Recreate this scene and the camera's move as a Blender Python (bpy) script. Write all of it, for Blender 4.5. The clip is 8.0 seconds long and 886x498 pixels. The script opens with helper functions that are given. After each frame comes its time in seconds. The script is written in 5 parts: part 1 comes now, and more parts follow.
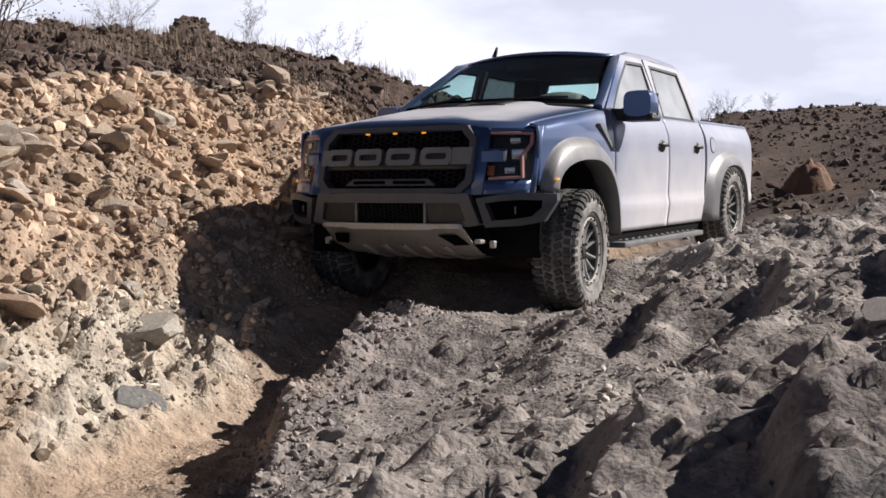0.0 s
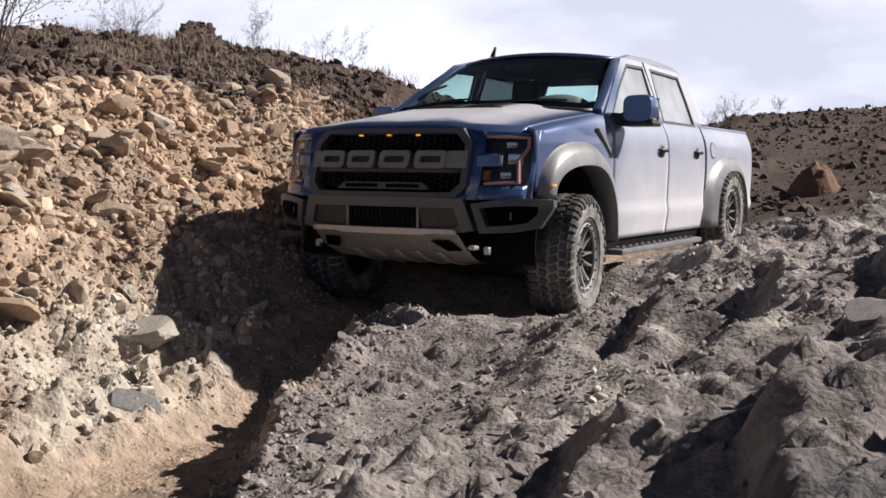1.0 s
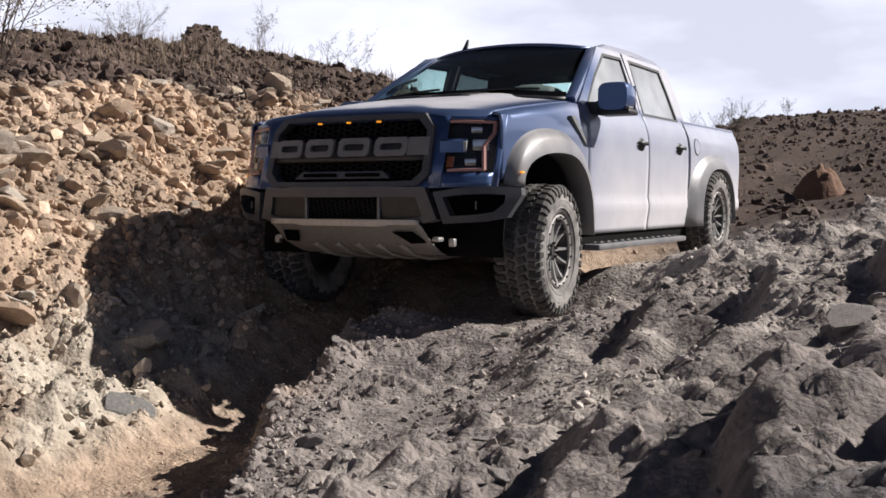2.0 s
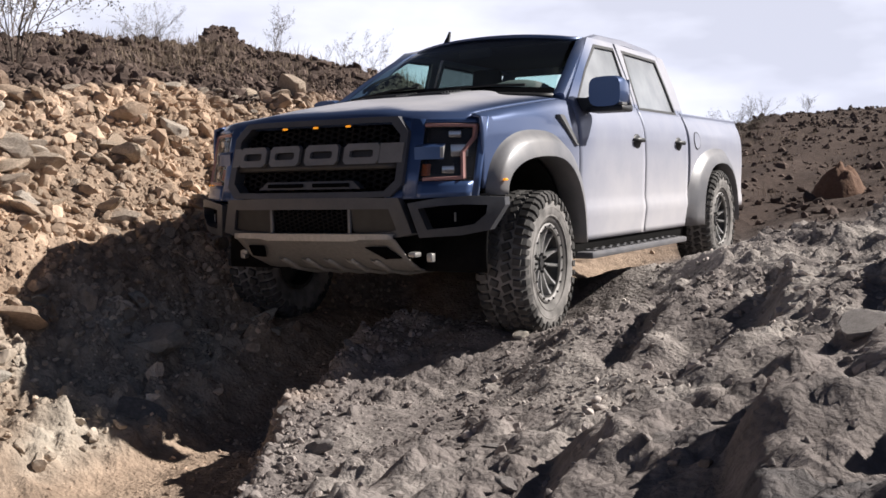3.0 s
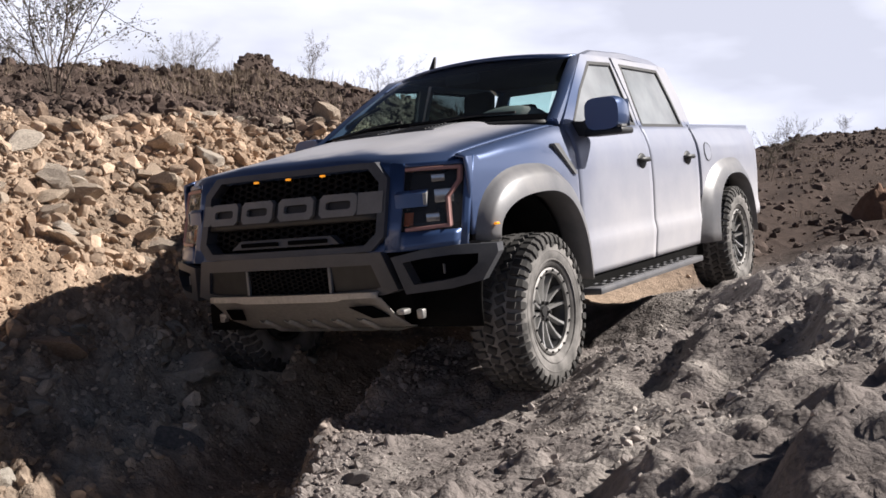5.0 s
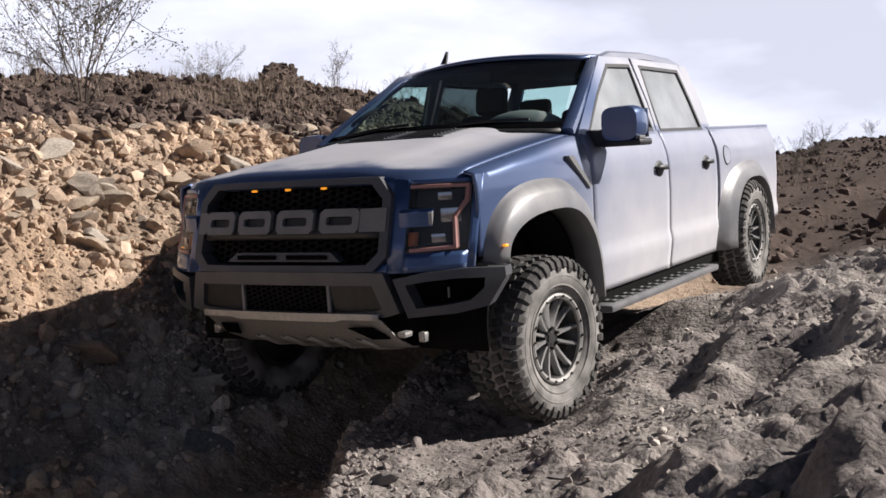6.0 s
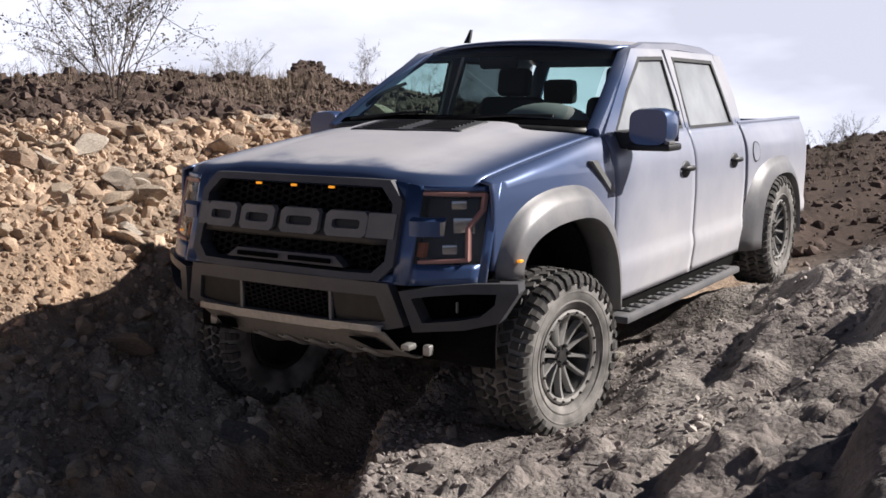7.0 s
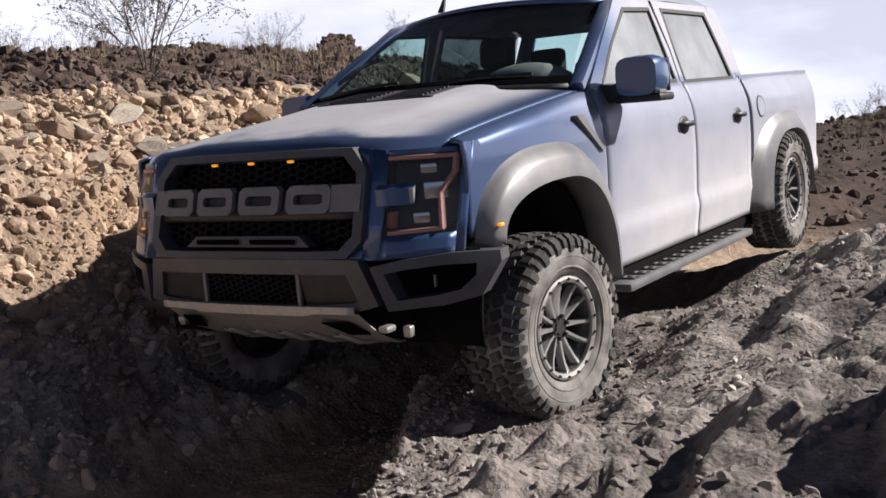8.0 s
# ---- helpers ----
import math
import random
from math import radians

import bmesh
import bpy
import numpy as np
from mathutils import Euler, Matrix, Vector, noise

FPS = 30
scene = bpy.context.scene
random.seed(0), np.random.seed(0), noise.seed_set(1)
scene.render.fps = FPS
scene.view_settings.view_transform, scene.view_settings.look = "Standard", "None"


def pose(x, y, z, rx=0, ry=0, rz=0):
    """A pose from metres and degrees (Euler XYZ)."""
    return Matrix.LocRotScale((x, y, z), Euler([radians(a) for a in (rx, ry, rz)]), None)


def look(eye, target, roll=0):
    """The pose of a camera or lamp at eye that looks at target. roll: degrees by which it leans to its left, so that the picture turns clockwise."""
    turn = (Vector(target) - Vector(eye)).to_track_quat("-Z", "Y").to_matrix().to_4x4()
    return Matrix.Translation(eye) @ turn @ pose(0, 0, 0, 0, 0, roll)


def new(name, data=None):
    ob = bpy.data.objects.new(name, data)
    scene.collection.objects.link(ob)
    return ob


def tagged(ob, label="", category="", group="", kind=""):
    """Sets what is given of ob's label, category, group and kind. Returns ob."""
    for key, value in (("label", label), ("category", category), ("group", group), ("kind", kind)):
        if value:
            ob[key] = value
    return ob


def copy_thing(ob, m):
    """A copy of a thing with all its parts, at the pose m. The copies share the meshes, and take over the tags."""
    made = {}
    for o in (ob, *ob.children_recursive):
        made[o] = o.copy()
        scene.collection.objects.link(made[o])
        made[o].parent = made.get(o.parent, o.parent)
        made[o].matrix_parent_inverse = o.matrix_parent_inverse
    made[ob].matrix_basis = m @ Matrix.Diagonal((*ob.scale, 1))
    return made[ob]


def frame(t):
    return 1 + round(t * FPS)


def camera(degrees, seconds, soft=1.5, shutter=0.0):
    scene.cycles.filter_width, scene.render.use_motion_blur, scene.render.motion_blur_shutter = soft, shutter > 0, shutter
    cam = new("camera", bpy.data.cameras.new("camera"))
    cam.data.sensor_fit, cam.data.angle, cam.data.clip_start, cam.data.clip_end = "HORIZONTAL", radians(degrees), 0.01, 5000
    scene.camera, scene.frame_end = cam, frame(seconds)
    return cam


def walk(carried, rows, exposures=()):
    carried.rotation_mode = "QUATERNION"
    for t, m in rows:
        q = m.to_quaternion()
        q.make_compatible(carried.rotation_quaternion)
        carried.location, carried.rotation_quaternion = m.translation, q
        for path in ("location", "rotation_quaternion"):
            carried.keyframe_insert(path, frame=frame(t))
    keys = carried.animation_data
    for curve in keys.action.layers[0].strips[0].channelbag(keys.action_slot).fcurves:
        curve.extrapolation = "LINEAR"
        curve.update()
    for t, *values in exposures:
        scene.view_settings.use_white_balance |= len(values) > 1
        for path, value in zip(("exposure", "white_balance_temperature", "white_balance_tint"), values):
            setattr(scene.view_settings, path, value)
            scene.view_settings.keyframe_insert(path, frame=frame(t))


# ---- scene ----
cam = camera(44.5, 8.0, soft=1.6)
PATH = [
    (0.0, look((0.093, 0.259, 1.257), (0.0272, 2.2573, 1.3229), 1.10)),
    (0.5, look((0.141, 0.260, 1.236), (0.0632, 2.2572, 1.3077), 1.00)),
    (1.0, look((0.190, 0.265, 1.248), (0.1034, 2.2619, 1.3216), 0.99)),
    (1.5, look((0.238, 0.257, 1.250), (0.1424, 2.2535, 1.3276), 1.03)),
    (3.0, look((0.322, 0.306, 1.287), (0.1805, 2.3000, 1.3611), 0.85)),
    (3.5, look((0.322, 0.307, 1.296), (0.1524, 2.2987, 1.3685), 0.71)),
    (4.0, look((0.334, 0.318, 1.325), (0.1542, 2.3084, 1.4052), 0.63)),
    (4.5, look((0.323, 0.323, 1.324), (0.1348, 2.3117, 1.4233), 0.63)),
    (6.0, look((0.304, 0.273, 1.288), (0.0566, 2.2538, 1.4187), 0.34)),
    (6.5, look((0.293, 0.263, 1.273), (0.0239, 2.2401, 1.4041), 0.25)),
    (7.0, look((0.276, 0.261, 1.245), (-0.0213, 2.2350, 1.3724), 0.10)),
    (7.5, look((0.264, 0.264, 1.222), (-0.0584, 2.2348, 1.3346), -0.03)),
    (8.0, look((0.246, 0.258, 1.186), (-0.1053, 2.2252, 1.2687), -0.14)),
]

walk(cam, PATH)

# ---- light ----
SUN_ELEVATION, SUN_AZIMUTH = 37.5, 79.0  # degrees; azimuth clockwise from +y


def build_light():
    e, a = radians(SUN_ELEVATION), radians(SUN_AZIMUTH)
    d = Vector((math.sin(a) * math.cos(e), math.cos(a) * math.cos(e), math.sin(e)))
    lamp = bpy.data.lights.new("sun", "SUN")
    lamp.energy, lamp.angle, lamp.color = 5.0, radians(0.6), (1.0, 0.945, 0.885)
    ob = new("sun", lamp)
    ob.matrix_world = look(d * 50, (0, 0, 0))
    world = bpy.data.worlds.new("sky")
    scene.world = world
    world.use_nodes = True
    nt = world.node_tree
    nt.nodes.clear()
    n, l = nt.nodes.new, nt.links.new
    sky = n("ShaderNodeTexSky")
    sky.sky_type, sky.sun_disc = "NISHITA", False
    sky.sun_elevation, sky.sun_rotation = e, a
    sky.altitude, sky.air_density, sky.dust_density, sky.ozone_density = 1500, 0.15, 0.1, 1.0
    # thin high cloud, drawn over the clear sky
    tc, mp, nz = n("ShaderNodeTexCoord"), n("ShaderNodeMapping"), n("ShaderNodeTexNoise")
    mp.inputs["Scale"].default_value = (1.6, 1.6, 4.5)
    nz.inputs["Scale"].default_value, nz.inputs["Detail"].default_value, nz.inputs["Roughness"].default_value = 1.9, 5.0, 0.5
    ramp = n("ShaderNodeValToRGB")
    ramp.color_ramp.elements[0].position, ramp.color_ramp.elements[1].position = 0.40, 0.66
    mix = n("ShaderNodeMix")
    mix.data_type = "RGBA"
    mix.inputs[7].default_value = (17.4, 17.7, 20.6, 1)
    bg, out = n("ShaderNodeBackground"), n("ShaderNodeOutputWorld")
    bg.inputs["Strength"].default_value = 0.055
    l(tc.outputs["Generated"], mp.inputs["Vector"])
    l(mp.outputs["Vector"], nz.inputs["Vector"])
    l(nz.outputs["Fac"], ramp.inputs["Fac"])
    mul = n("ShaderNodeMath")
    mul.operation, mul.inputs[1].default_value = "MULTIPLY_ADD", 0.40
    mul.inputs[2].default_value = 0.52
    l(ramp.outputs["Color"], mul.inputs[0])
    # the veil is thinned overhead to hold down the fill light
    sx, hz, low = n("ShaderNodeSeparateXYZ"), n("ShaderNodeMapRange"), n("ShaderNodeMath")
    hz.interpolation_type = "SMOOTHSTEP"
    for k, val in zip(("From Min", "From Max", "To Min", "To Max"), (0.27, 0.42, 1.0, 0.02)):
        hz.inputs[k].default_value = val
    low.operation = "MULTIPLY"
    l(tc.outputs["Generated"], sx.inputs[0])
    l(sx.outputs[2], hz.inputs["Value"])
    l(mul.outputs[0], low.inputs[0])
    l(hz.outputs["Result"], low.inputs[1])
    # and, out of view, away from the hills ahead to keep shadows dark
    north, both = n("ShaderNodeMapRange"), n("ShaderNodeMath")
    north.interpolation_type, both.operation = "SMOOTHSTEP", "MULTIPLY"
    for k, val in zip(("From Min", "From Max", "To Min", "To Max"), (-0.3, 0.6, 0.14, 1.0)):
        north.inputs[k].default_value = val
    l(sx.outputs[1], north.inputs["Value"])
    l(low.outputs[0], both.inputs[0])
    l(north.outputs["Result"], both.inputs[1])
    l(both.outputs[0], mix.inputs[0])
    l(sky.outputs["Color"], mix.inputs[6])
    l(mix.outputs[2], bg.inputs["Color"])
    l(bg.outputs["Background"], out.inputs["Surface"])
    scene.view_settings.exposure = 0.53


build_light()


# ---- materials ----
M = {}


def nodes(name):
    m = bpy.data.materials.new(name)
    m.use_nodes = True
    nt = m.node_tree
    return m, nt.nodes, nt.links.new, nt.nodes["Principled BSDF"]


def soil_material():
    m, n, l, b = nodes("soil")
    at = n.new("ShaderNodeAttribute")
    at.attribute_name = "soil"
    tc = n.new("ShaderNodeTexCoord")
    n1, n2, n3 = n.new("ShaderNodeTexNoise"), n.new("ShaderNodeTexNoise"), n.new("ShaderNodeTexVoronoi")
    n1.inputs["Scale"].default_value, n1.inputs["Detail"].default_value = 9.0, 9.0
    n1.inputs["Roughness"].default_value = 0.68
    n2.inputs["Scale"].default_value, n2.inputs["Detail"].default_value = 55.0, 6.0
    n3.inputs["Scale"].default_value = 34.0
    for k in (n1, n2, n3):
        l(tc.outputs["Object"], k.inputs["Vector"])
    r = n.new("ShaderNodeMapRange")
    r.inputs["From Min"].default_value, r.inputs["From Max"].default_value = 0.3, 0.72
    r.inputs["To Min"].default_value, r.inputs["To Max"].default_value = 0.62, 1.35
    l(n1.outputs["Fac"], r.inputs["Value"])
    mul = n.new("ShaderNodeVectorMath")
    mul.operation = "SCALE"
    l(at.outputs["Color"], mul.inputs[0])
    l(r.outputs["Result"], mul.inputs["Scale"])
    l(mul.outputs["Vector"], b.inputs["Base Color"])
    b.inputs["Roughness"].default_value = 0.95
    b.inputs["Specular IOR Level"].default_value = 0.15
    add = n.new("ShaderNodeMath")
    add.operation = "MULTIPLY_ADD"
    add.inputs[1].default_value = 0.5
    l(n2.outputs["Fac"], add.inputs[0])
    l(n1.outputs["Fac"], add.inputs[2])
    sub = n.new("ShaderNodeMath")
    sub.operation = "MULTIPLY_ADD"
    sub.inputs[1].default_value = -0.35
    l(n3.outputs["Distance"], sub.inputs[0])
    l(add.outputs[0], sub.inputs[2])
    bump = n.new("ShaderNodeBump")
    bump.inputs["Strength"].default_value, bump.inputs["Distance"].default_value = 0.75, 0.035
    l(sub.outputs[0], bump.inputs["Height"])
    l(bump.outputs["Normal"], b.inputs["Normal"])
    M["soil"] = m


soil_material()


def plain(name, color, rough=0.5, metal=0.0, vary=0.15, scale=12.0, bump=0.0, dust=0.0, coat=0.0, spec=0.5):
    """A surface with two scales of variation, and a share of dust that gathers in patches."""
    m, n, l, b = nodes(name)
    tc = n.new("ShaderNodeTexCoord")
    n1, n2 = n.new("ShaderNodeTexNoise"), n.new("ShaderNodeTexNoise")
    n1.inputs["Scale"].default_value, n1.inputs["Detail"].default_value = scale, 6.0
    n2.inputs["Scale"].default_value, n2.inputs["Detail"].default_value = scale * 9, 4.0
    l(tc.outputs["Object"], n1.inputs["Vector"])
    l(tc.outputs["Object"], n2.inputs["Vector"])
    add = n.new("ShaderNodeMath")
    add.operation = "ADD"
    l(n1.outputs["Fac"], add.inputs[0])
    l(n2.outputs["Fac"], add.inputs[1])
    r = n.new("ShaderNodeMapRange")
    r.inputs["From Min"].default_value, r.inputs["From Max"].default_value = 0.65, 1.35
    r.inputs["To Min"].default_value, r.inputs["To Max"].default_value = 1 - vary, 1 + vary
    l(add.outputs[0], r.inputs["Value"])
    mul = n.new("ShaderNodeVectorMath")
    mul.operation = "SCALE"
    mul.inputs[0].default_value = color
    l(r.outputs["Result"], mul.inputs["Scale"])
    mix = n.new("ShaderNodeMix")
    mix.data_type = "RGBA"
    mix.inputs[7].default_value = (0.36, 0.338, 0.325, 1)
    dr = n.new("ShaderNodeMapRange")
    dr.inputs["From Min"].default_value, dr.inputs["From Max"].default_value = 0.38, 0.68
    dr.inputs["To Min"].default_value, dr.inputs["To Max"].default_value = dust * 0.4, min(1.0, dust * 1.6)
    l(n1.outputs["Fac"], dr.inputs["Value"])
    l(dr.outputs["Result"], mix.inputs[0])
    l(mul.outputs["Vector"], mix.inputs[6])
    l(mix.outputs[2], b.inputs["Base Color"])
    b.inputs["Roughness"].default_value, b.inputs["Metallic"].default_value = rough, metal
    b.inputs["Coat Weight"].default_value = coat
    b.inputs["Specular IOR Level"].default_value = spec
    if bump:
        bp = n.new("ShaderNodeBump")
        bp.inputs["Strength"].default_value, bp.inputs["Distance"].default_value = 0.6, bump
        l(add.outputs[0], bp.inputs["Height"])
        l(bp.outputs["Normal"], b.inputs["Normal"])
    M[name] = m
    return m


def paint_material(name="paint", amount=1.0):
    """Blue metallic paint; dust lies on the flanks behind the front wheels and on the bonnet's top."""
    m, n, l, b = nodes(name)
    tc, geo = n.new("ShaderNodeTexCoord"), n.new("ShaderNodeNewGeometry")
    sep = n.new("ShaderNodeSeparateXYZ")
    l(tc.outputs["Object"], sep.inputs[0])
    nz = n.new("ShaderNodeTexNoise")
    nz.inputs["Scale"].default_value, nz.inputs["Detail"].default_value, nz.inputs["Roughness"].default_value = 2.6, 8.0, 0.6
    l(tc.outputs["Object"], nz.inputs["Vector"])

    def rng(sock, a, b2, c=0.0, d=1.0):
        r = n.new("ShaderNodeMapRange")
        r.interpolation_type = "SMOOTHSTEP"
        for k, v in zip(("From Min", "From Max", "To Min", "To Max"), (a, b2, c, d)):
            r.inputs[k].default_value = v
        l(sock, r.inputs["Value"])
        return r.outputs["Result"]

    def op(kind, p, q, r=None):
        k = n.new("ShaderNodeMath")
        if r is not None:
            l(r, k.inputs[2])
        k.operation = kind
        for i, s in enumerate((p, q)):
            if isinstance(s, (int, float)):
                k.inputs[i].default_value = s
            else:
                l(s, k.inputs[i])
        return k.outputs[0]

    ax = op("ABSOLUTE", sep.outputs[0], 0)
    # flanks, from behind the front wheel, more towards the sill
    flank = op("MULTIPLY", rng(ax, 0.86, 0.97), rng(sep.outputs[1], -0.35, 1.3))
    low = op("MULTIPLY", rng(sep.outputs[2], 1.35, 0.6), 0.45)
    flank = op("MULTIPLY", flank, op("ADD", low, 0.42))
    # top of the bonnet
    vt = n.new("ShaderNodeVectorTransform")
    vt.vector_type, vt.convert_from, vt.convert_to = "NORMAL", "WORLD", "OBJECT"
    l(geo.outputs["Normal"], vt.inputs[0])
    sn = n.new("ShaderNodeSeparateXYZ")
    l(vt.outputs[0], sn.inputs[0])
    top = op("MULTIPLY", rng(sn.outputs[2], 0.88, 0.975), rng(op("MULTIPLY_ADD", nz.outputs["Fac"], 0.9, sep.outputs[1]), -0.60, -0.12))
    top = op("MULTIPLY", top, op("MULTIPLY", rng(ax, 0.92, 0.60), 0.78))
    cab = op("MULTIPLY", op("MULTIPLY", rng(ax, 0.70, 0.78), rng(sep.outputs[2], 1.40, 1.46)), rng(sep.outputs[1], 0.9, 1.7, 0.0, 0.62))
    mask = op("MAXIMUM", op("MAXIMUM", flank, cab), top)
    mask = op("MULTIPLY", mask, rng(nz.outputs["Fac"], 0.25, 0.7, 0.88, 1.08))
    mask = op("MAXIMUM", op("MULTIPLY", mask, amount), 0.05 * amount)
    mix = n.new("ShaderNodeMix")
    mix.data_type = "RGBA"
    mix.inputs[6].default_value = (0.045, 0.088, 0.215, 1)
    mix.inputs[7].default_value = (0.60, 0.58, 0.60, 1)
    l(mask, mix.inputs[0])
    l(mix.outputs[2], b.inputs["Base Color"])
    l(rng(mask, 0.0, 0.6, 0.36, 0.65), b.inputs["Roughness"])
    l(rng(mask, 0.0, 0.7, 0.35, 0.0), b.inputs["Metallic"])
    l(rng(mask, 0.0, 0.5, 0.8, 0.1), b.inputs["Coat Weight"])
    b.inputs["Coat Roughness"].default_value = 0.08
    M[name] = m


def glass_material(name, tint, dust, film_color=(0.45, 0.43, 0.42)):
    """A thin pane: clear, with a Fresnel sheen and a film of dust that can also carry painted sky sheen."""
    m = bpy.data.materials.new(name)
    m.use_nodes = True
    nt = m.node_tree
    n, l = nt.nodes, nt.links.new
    n.clear()
    out, tr, gl, df = n.new("ShaderNodeOutputMaterial"), n.new("ShaderNodeBsdfTransparent"), n.new("ShaderNodeBsdfGlossy"), n.new("ShaderNodeBsdfDiffuse")
    tr.inputs["Color"].default_value = (*tint, 1)
    gl.inputs["Roughness"].default_value = 0.02
    df.inputs["Color"].default_value = (*film_color, 1)
    lw, pw, fr = n.new("ShaderNodeLayerWeight"), n.new("ShaderNodeMath"), n.new("ShaderNodeMath")
    lw.inputs["Blend"].default_value = 0.5
    pw.operation, pw.inputs[1].default_value = "POWER", 4.0
    fr.operation, fr.inputs[1].default_value, fr.inputs[2].default_value = "MULTIPLY_ADD", 0.6, 0.03
    l(lw.outputs["Facing"], pw.inputs[0])
    l(pw.outputs[0], fr.inputs[0])
    a, c = n.new("ShaderNodeMixShader"), n.new("ShaderNodeMixShader")
    tc, nz, r = n.new("ShaderNodeTexCoord"), n.new("ShaderNodeTexNoise"), n.new("ShaderNodeMapRange")
    nz.inputs["Scale"].default_value, nz.inputs["Detail"].default_value = 3.0, 5.0
    l(tc.outputs["Object"], nz.inputs["Vector"])
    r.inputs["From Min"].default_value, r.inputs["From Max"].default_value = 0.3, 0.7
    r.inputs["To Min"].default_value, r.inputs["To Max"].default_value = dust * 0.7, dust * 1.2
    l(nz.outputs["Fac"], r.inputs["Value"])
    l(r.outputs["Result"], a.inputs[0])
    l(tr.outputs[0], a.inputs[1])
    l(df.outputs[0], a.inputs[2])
    l(fr.outputs[0], c.inputs[0])
    l(a.outputs[0], c.inputs[1])
    l(gl.outputs[0], c.inputs[2])
    l(c.outputs[0], out.inputs["Surface"])
    M[name] = m


def lamp_material(name, color, power):
    m, n, l, b = nodes(name)
    b.inputs["Base Color"].default_value = (*color, 1)
    b.inputs["Emission Color"].default_value = (*color, 1)
    b.inputs["Emission Strength"].default_value = power
    b.inputs["Roughness"].default_value = 0.2
    M[name] = m


paint_material()
paint_material("clean_paint", 0.02)
plain("grey_trim", (0.066, 0.068, 0.078), 0.45, 0.0, 0.12, 6, 0.0, 0.04)
plain("flare_trim", (0.15, 0.152, 0.168), 0.42, 0.15, 0.1, 5, 0.0, 0.26)
plain("letter_grey", (0.17, 0.17, 0.175), 0.5, 0.0, 0.1, 8, 0.0, 0.15)
plain("mesh_black", (0.012, 0.012, 0.013), 0.7, 0.0, 0.2, 15, spec=0.12)
plain("black_plastic", (0.012, 0.012, 0.014), 0.5, 0.0, 0.2, 15, 0.0, 0.02)
plain("gap_black", (0.005, 0.005, 0.006), 0.9, spec=0.0)
plain("rubber", (0.022, 0.021, 0.021), 0.85, 0.0, 0.25, 9, 0.001, 0.16)
plain("sidewall", (0.055, 0.053, 0.05), 0.9, 0.0, 0.25, 7, 0.001, 0.60)
plain("rim_metal", (0.55, 0.545, 0.54), 0.34, 0.6, 0.15, 14, 0.0, 0.18)
plain("rim_dark", (0.025, 0.025, 0.027), 0.45, 0.2, 0.15, 14, 0.0, 0.06)
plain("bead_ring", (0.34, 0.33, 0.32), 0.5, 0.5, 0.2, 14, 0.0, 0.35)
plain("skid", (0.50, 0.48, 0.44), 0.5, 0.4, 0.3, 5, 0.002, 0.45)
plain("steel", (0.38, 0.37, 0.36), 0.45, 0.6, 0.1, 12)
plain("cabin", (0.012, 0.012, 0.013), 0.85, 0.0, 0.2, 10)
plain("seat", (0.028, 0.028, 0.03), 0.7, 0.0, 0.2, 14)
plain("dash", (0.24, 0.24, 0.24), 0.75, 0.0, 0.15, 9, 0.0, 0.1)
plain("lamp_inner", (0.018, 0.018, 0.02), 0.25, 0.3, 0.2, 20)
plain("reflector", (0.6, 0.6, 0.62), 0.15, 0.95, 0.1, 20)
plain("lamp_rim", (0.42, 0.22, 0.20), 0.35, 0.0, 0.1, 20)
plain("amber_lens", (0.35, 0.09, 0.02), 0.25, 0.0, 0.1, 30)
plain("underside", (0.008, 0.0075, 0.0075), 0.9, 0.0, 0.3, 6, 0.003, spec=0.1)
lamp_material("amber_glow", (1.0, 0.36, 0.02), 0.5)
glass_material("windshield_glass", (0.74, 0.86, 0.84), 0.006)
# pale film on the near panes: dust, with the sky's reflection painted in
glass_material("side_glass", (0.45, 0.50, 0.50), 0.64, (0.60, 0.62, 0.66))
glass_material("tinted_glass", (0.30, 0.34, 0.34), 0.02)
glass_material("lamp_glass", (0.85, 0.85, 0.85), 0.03)


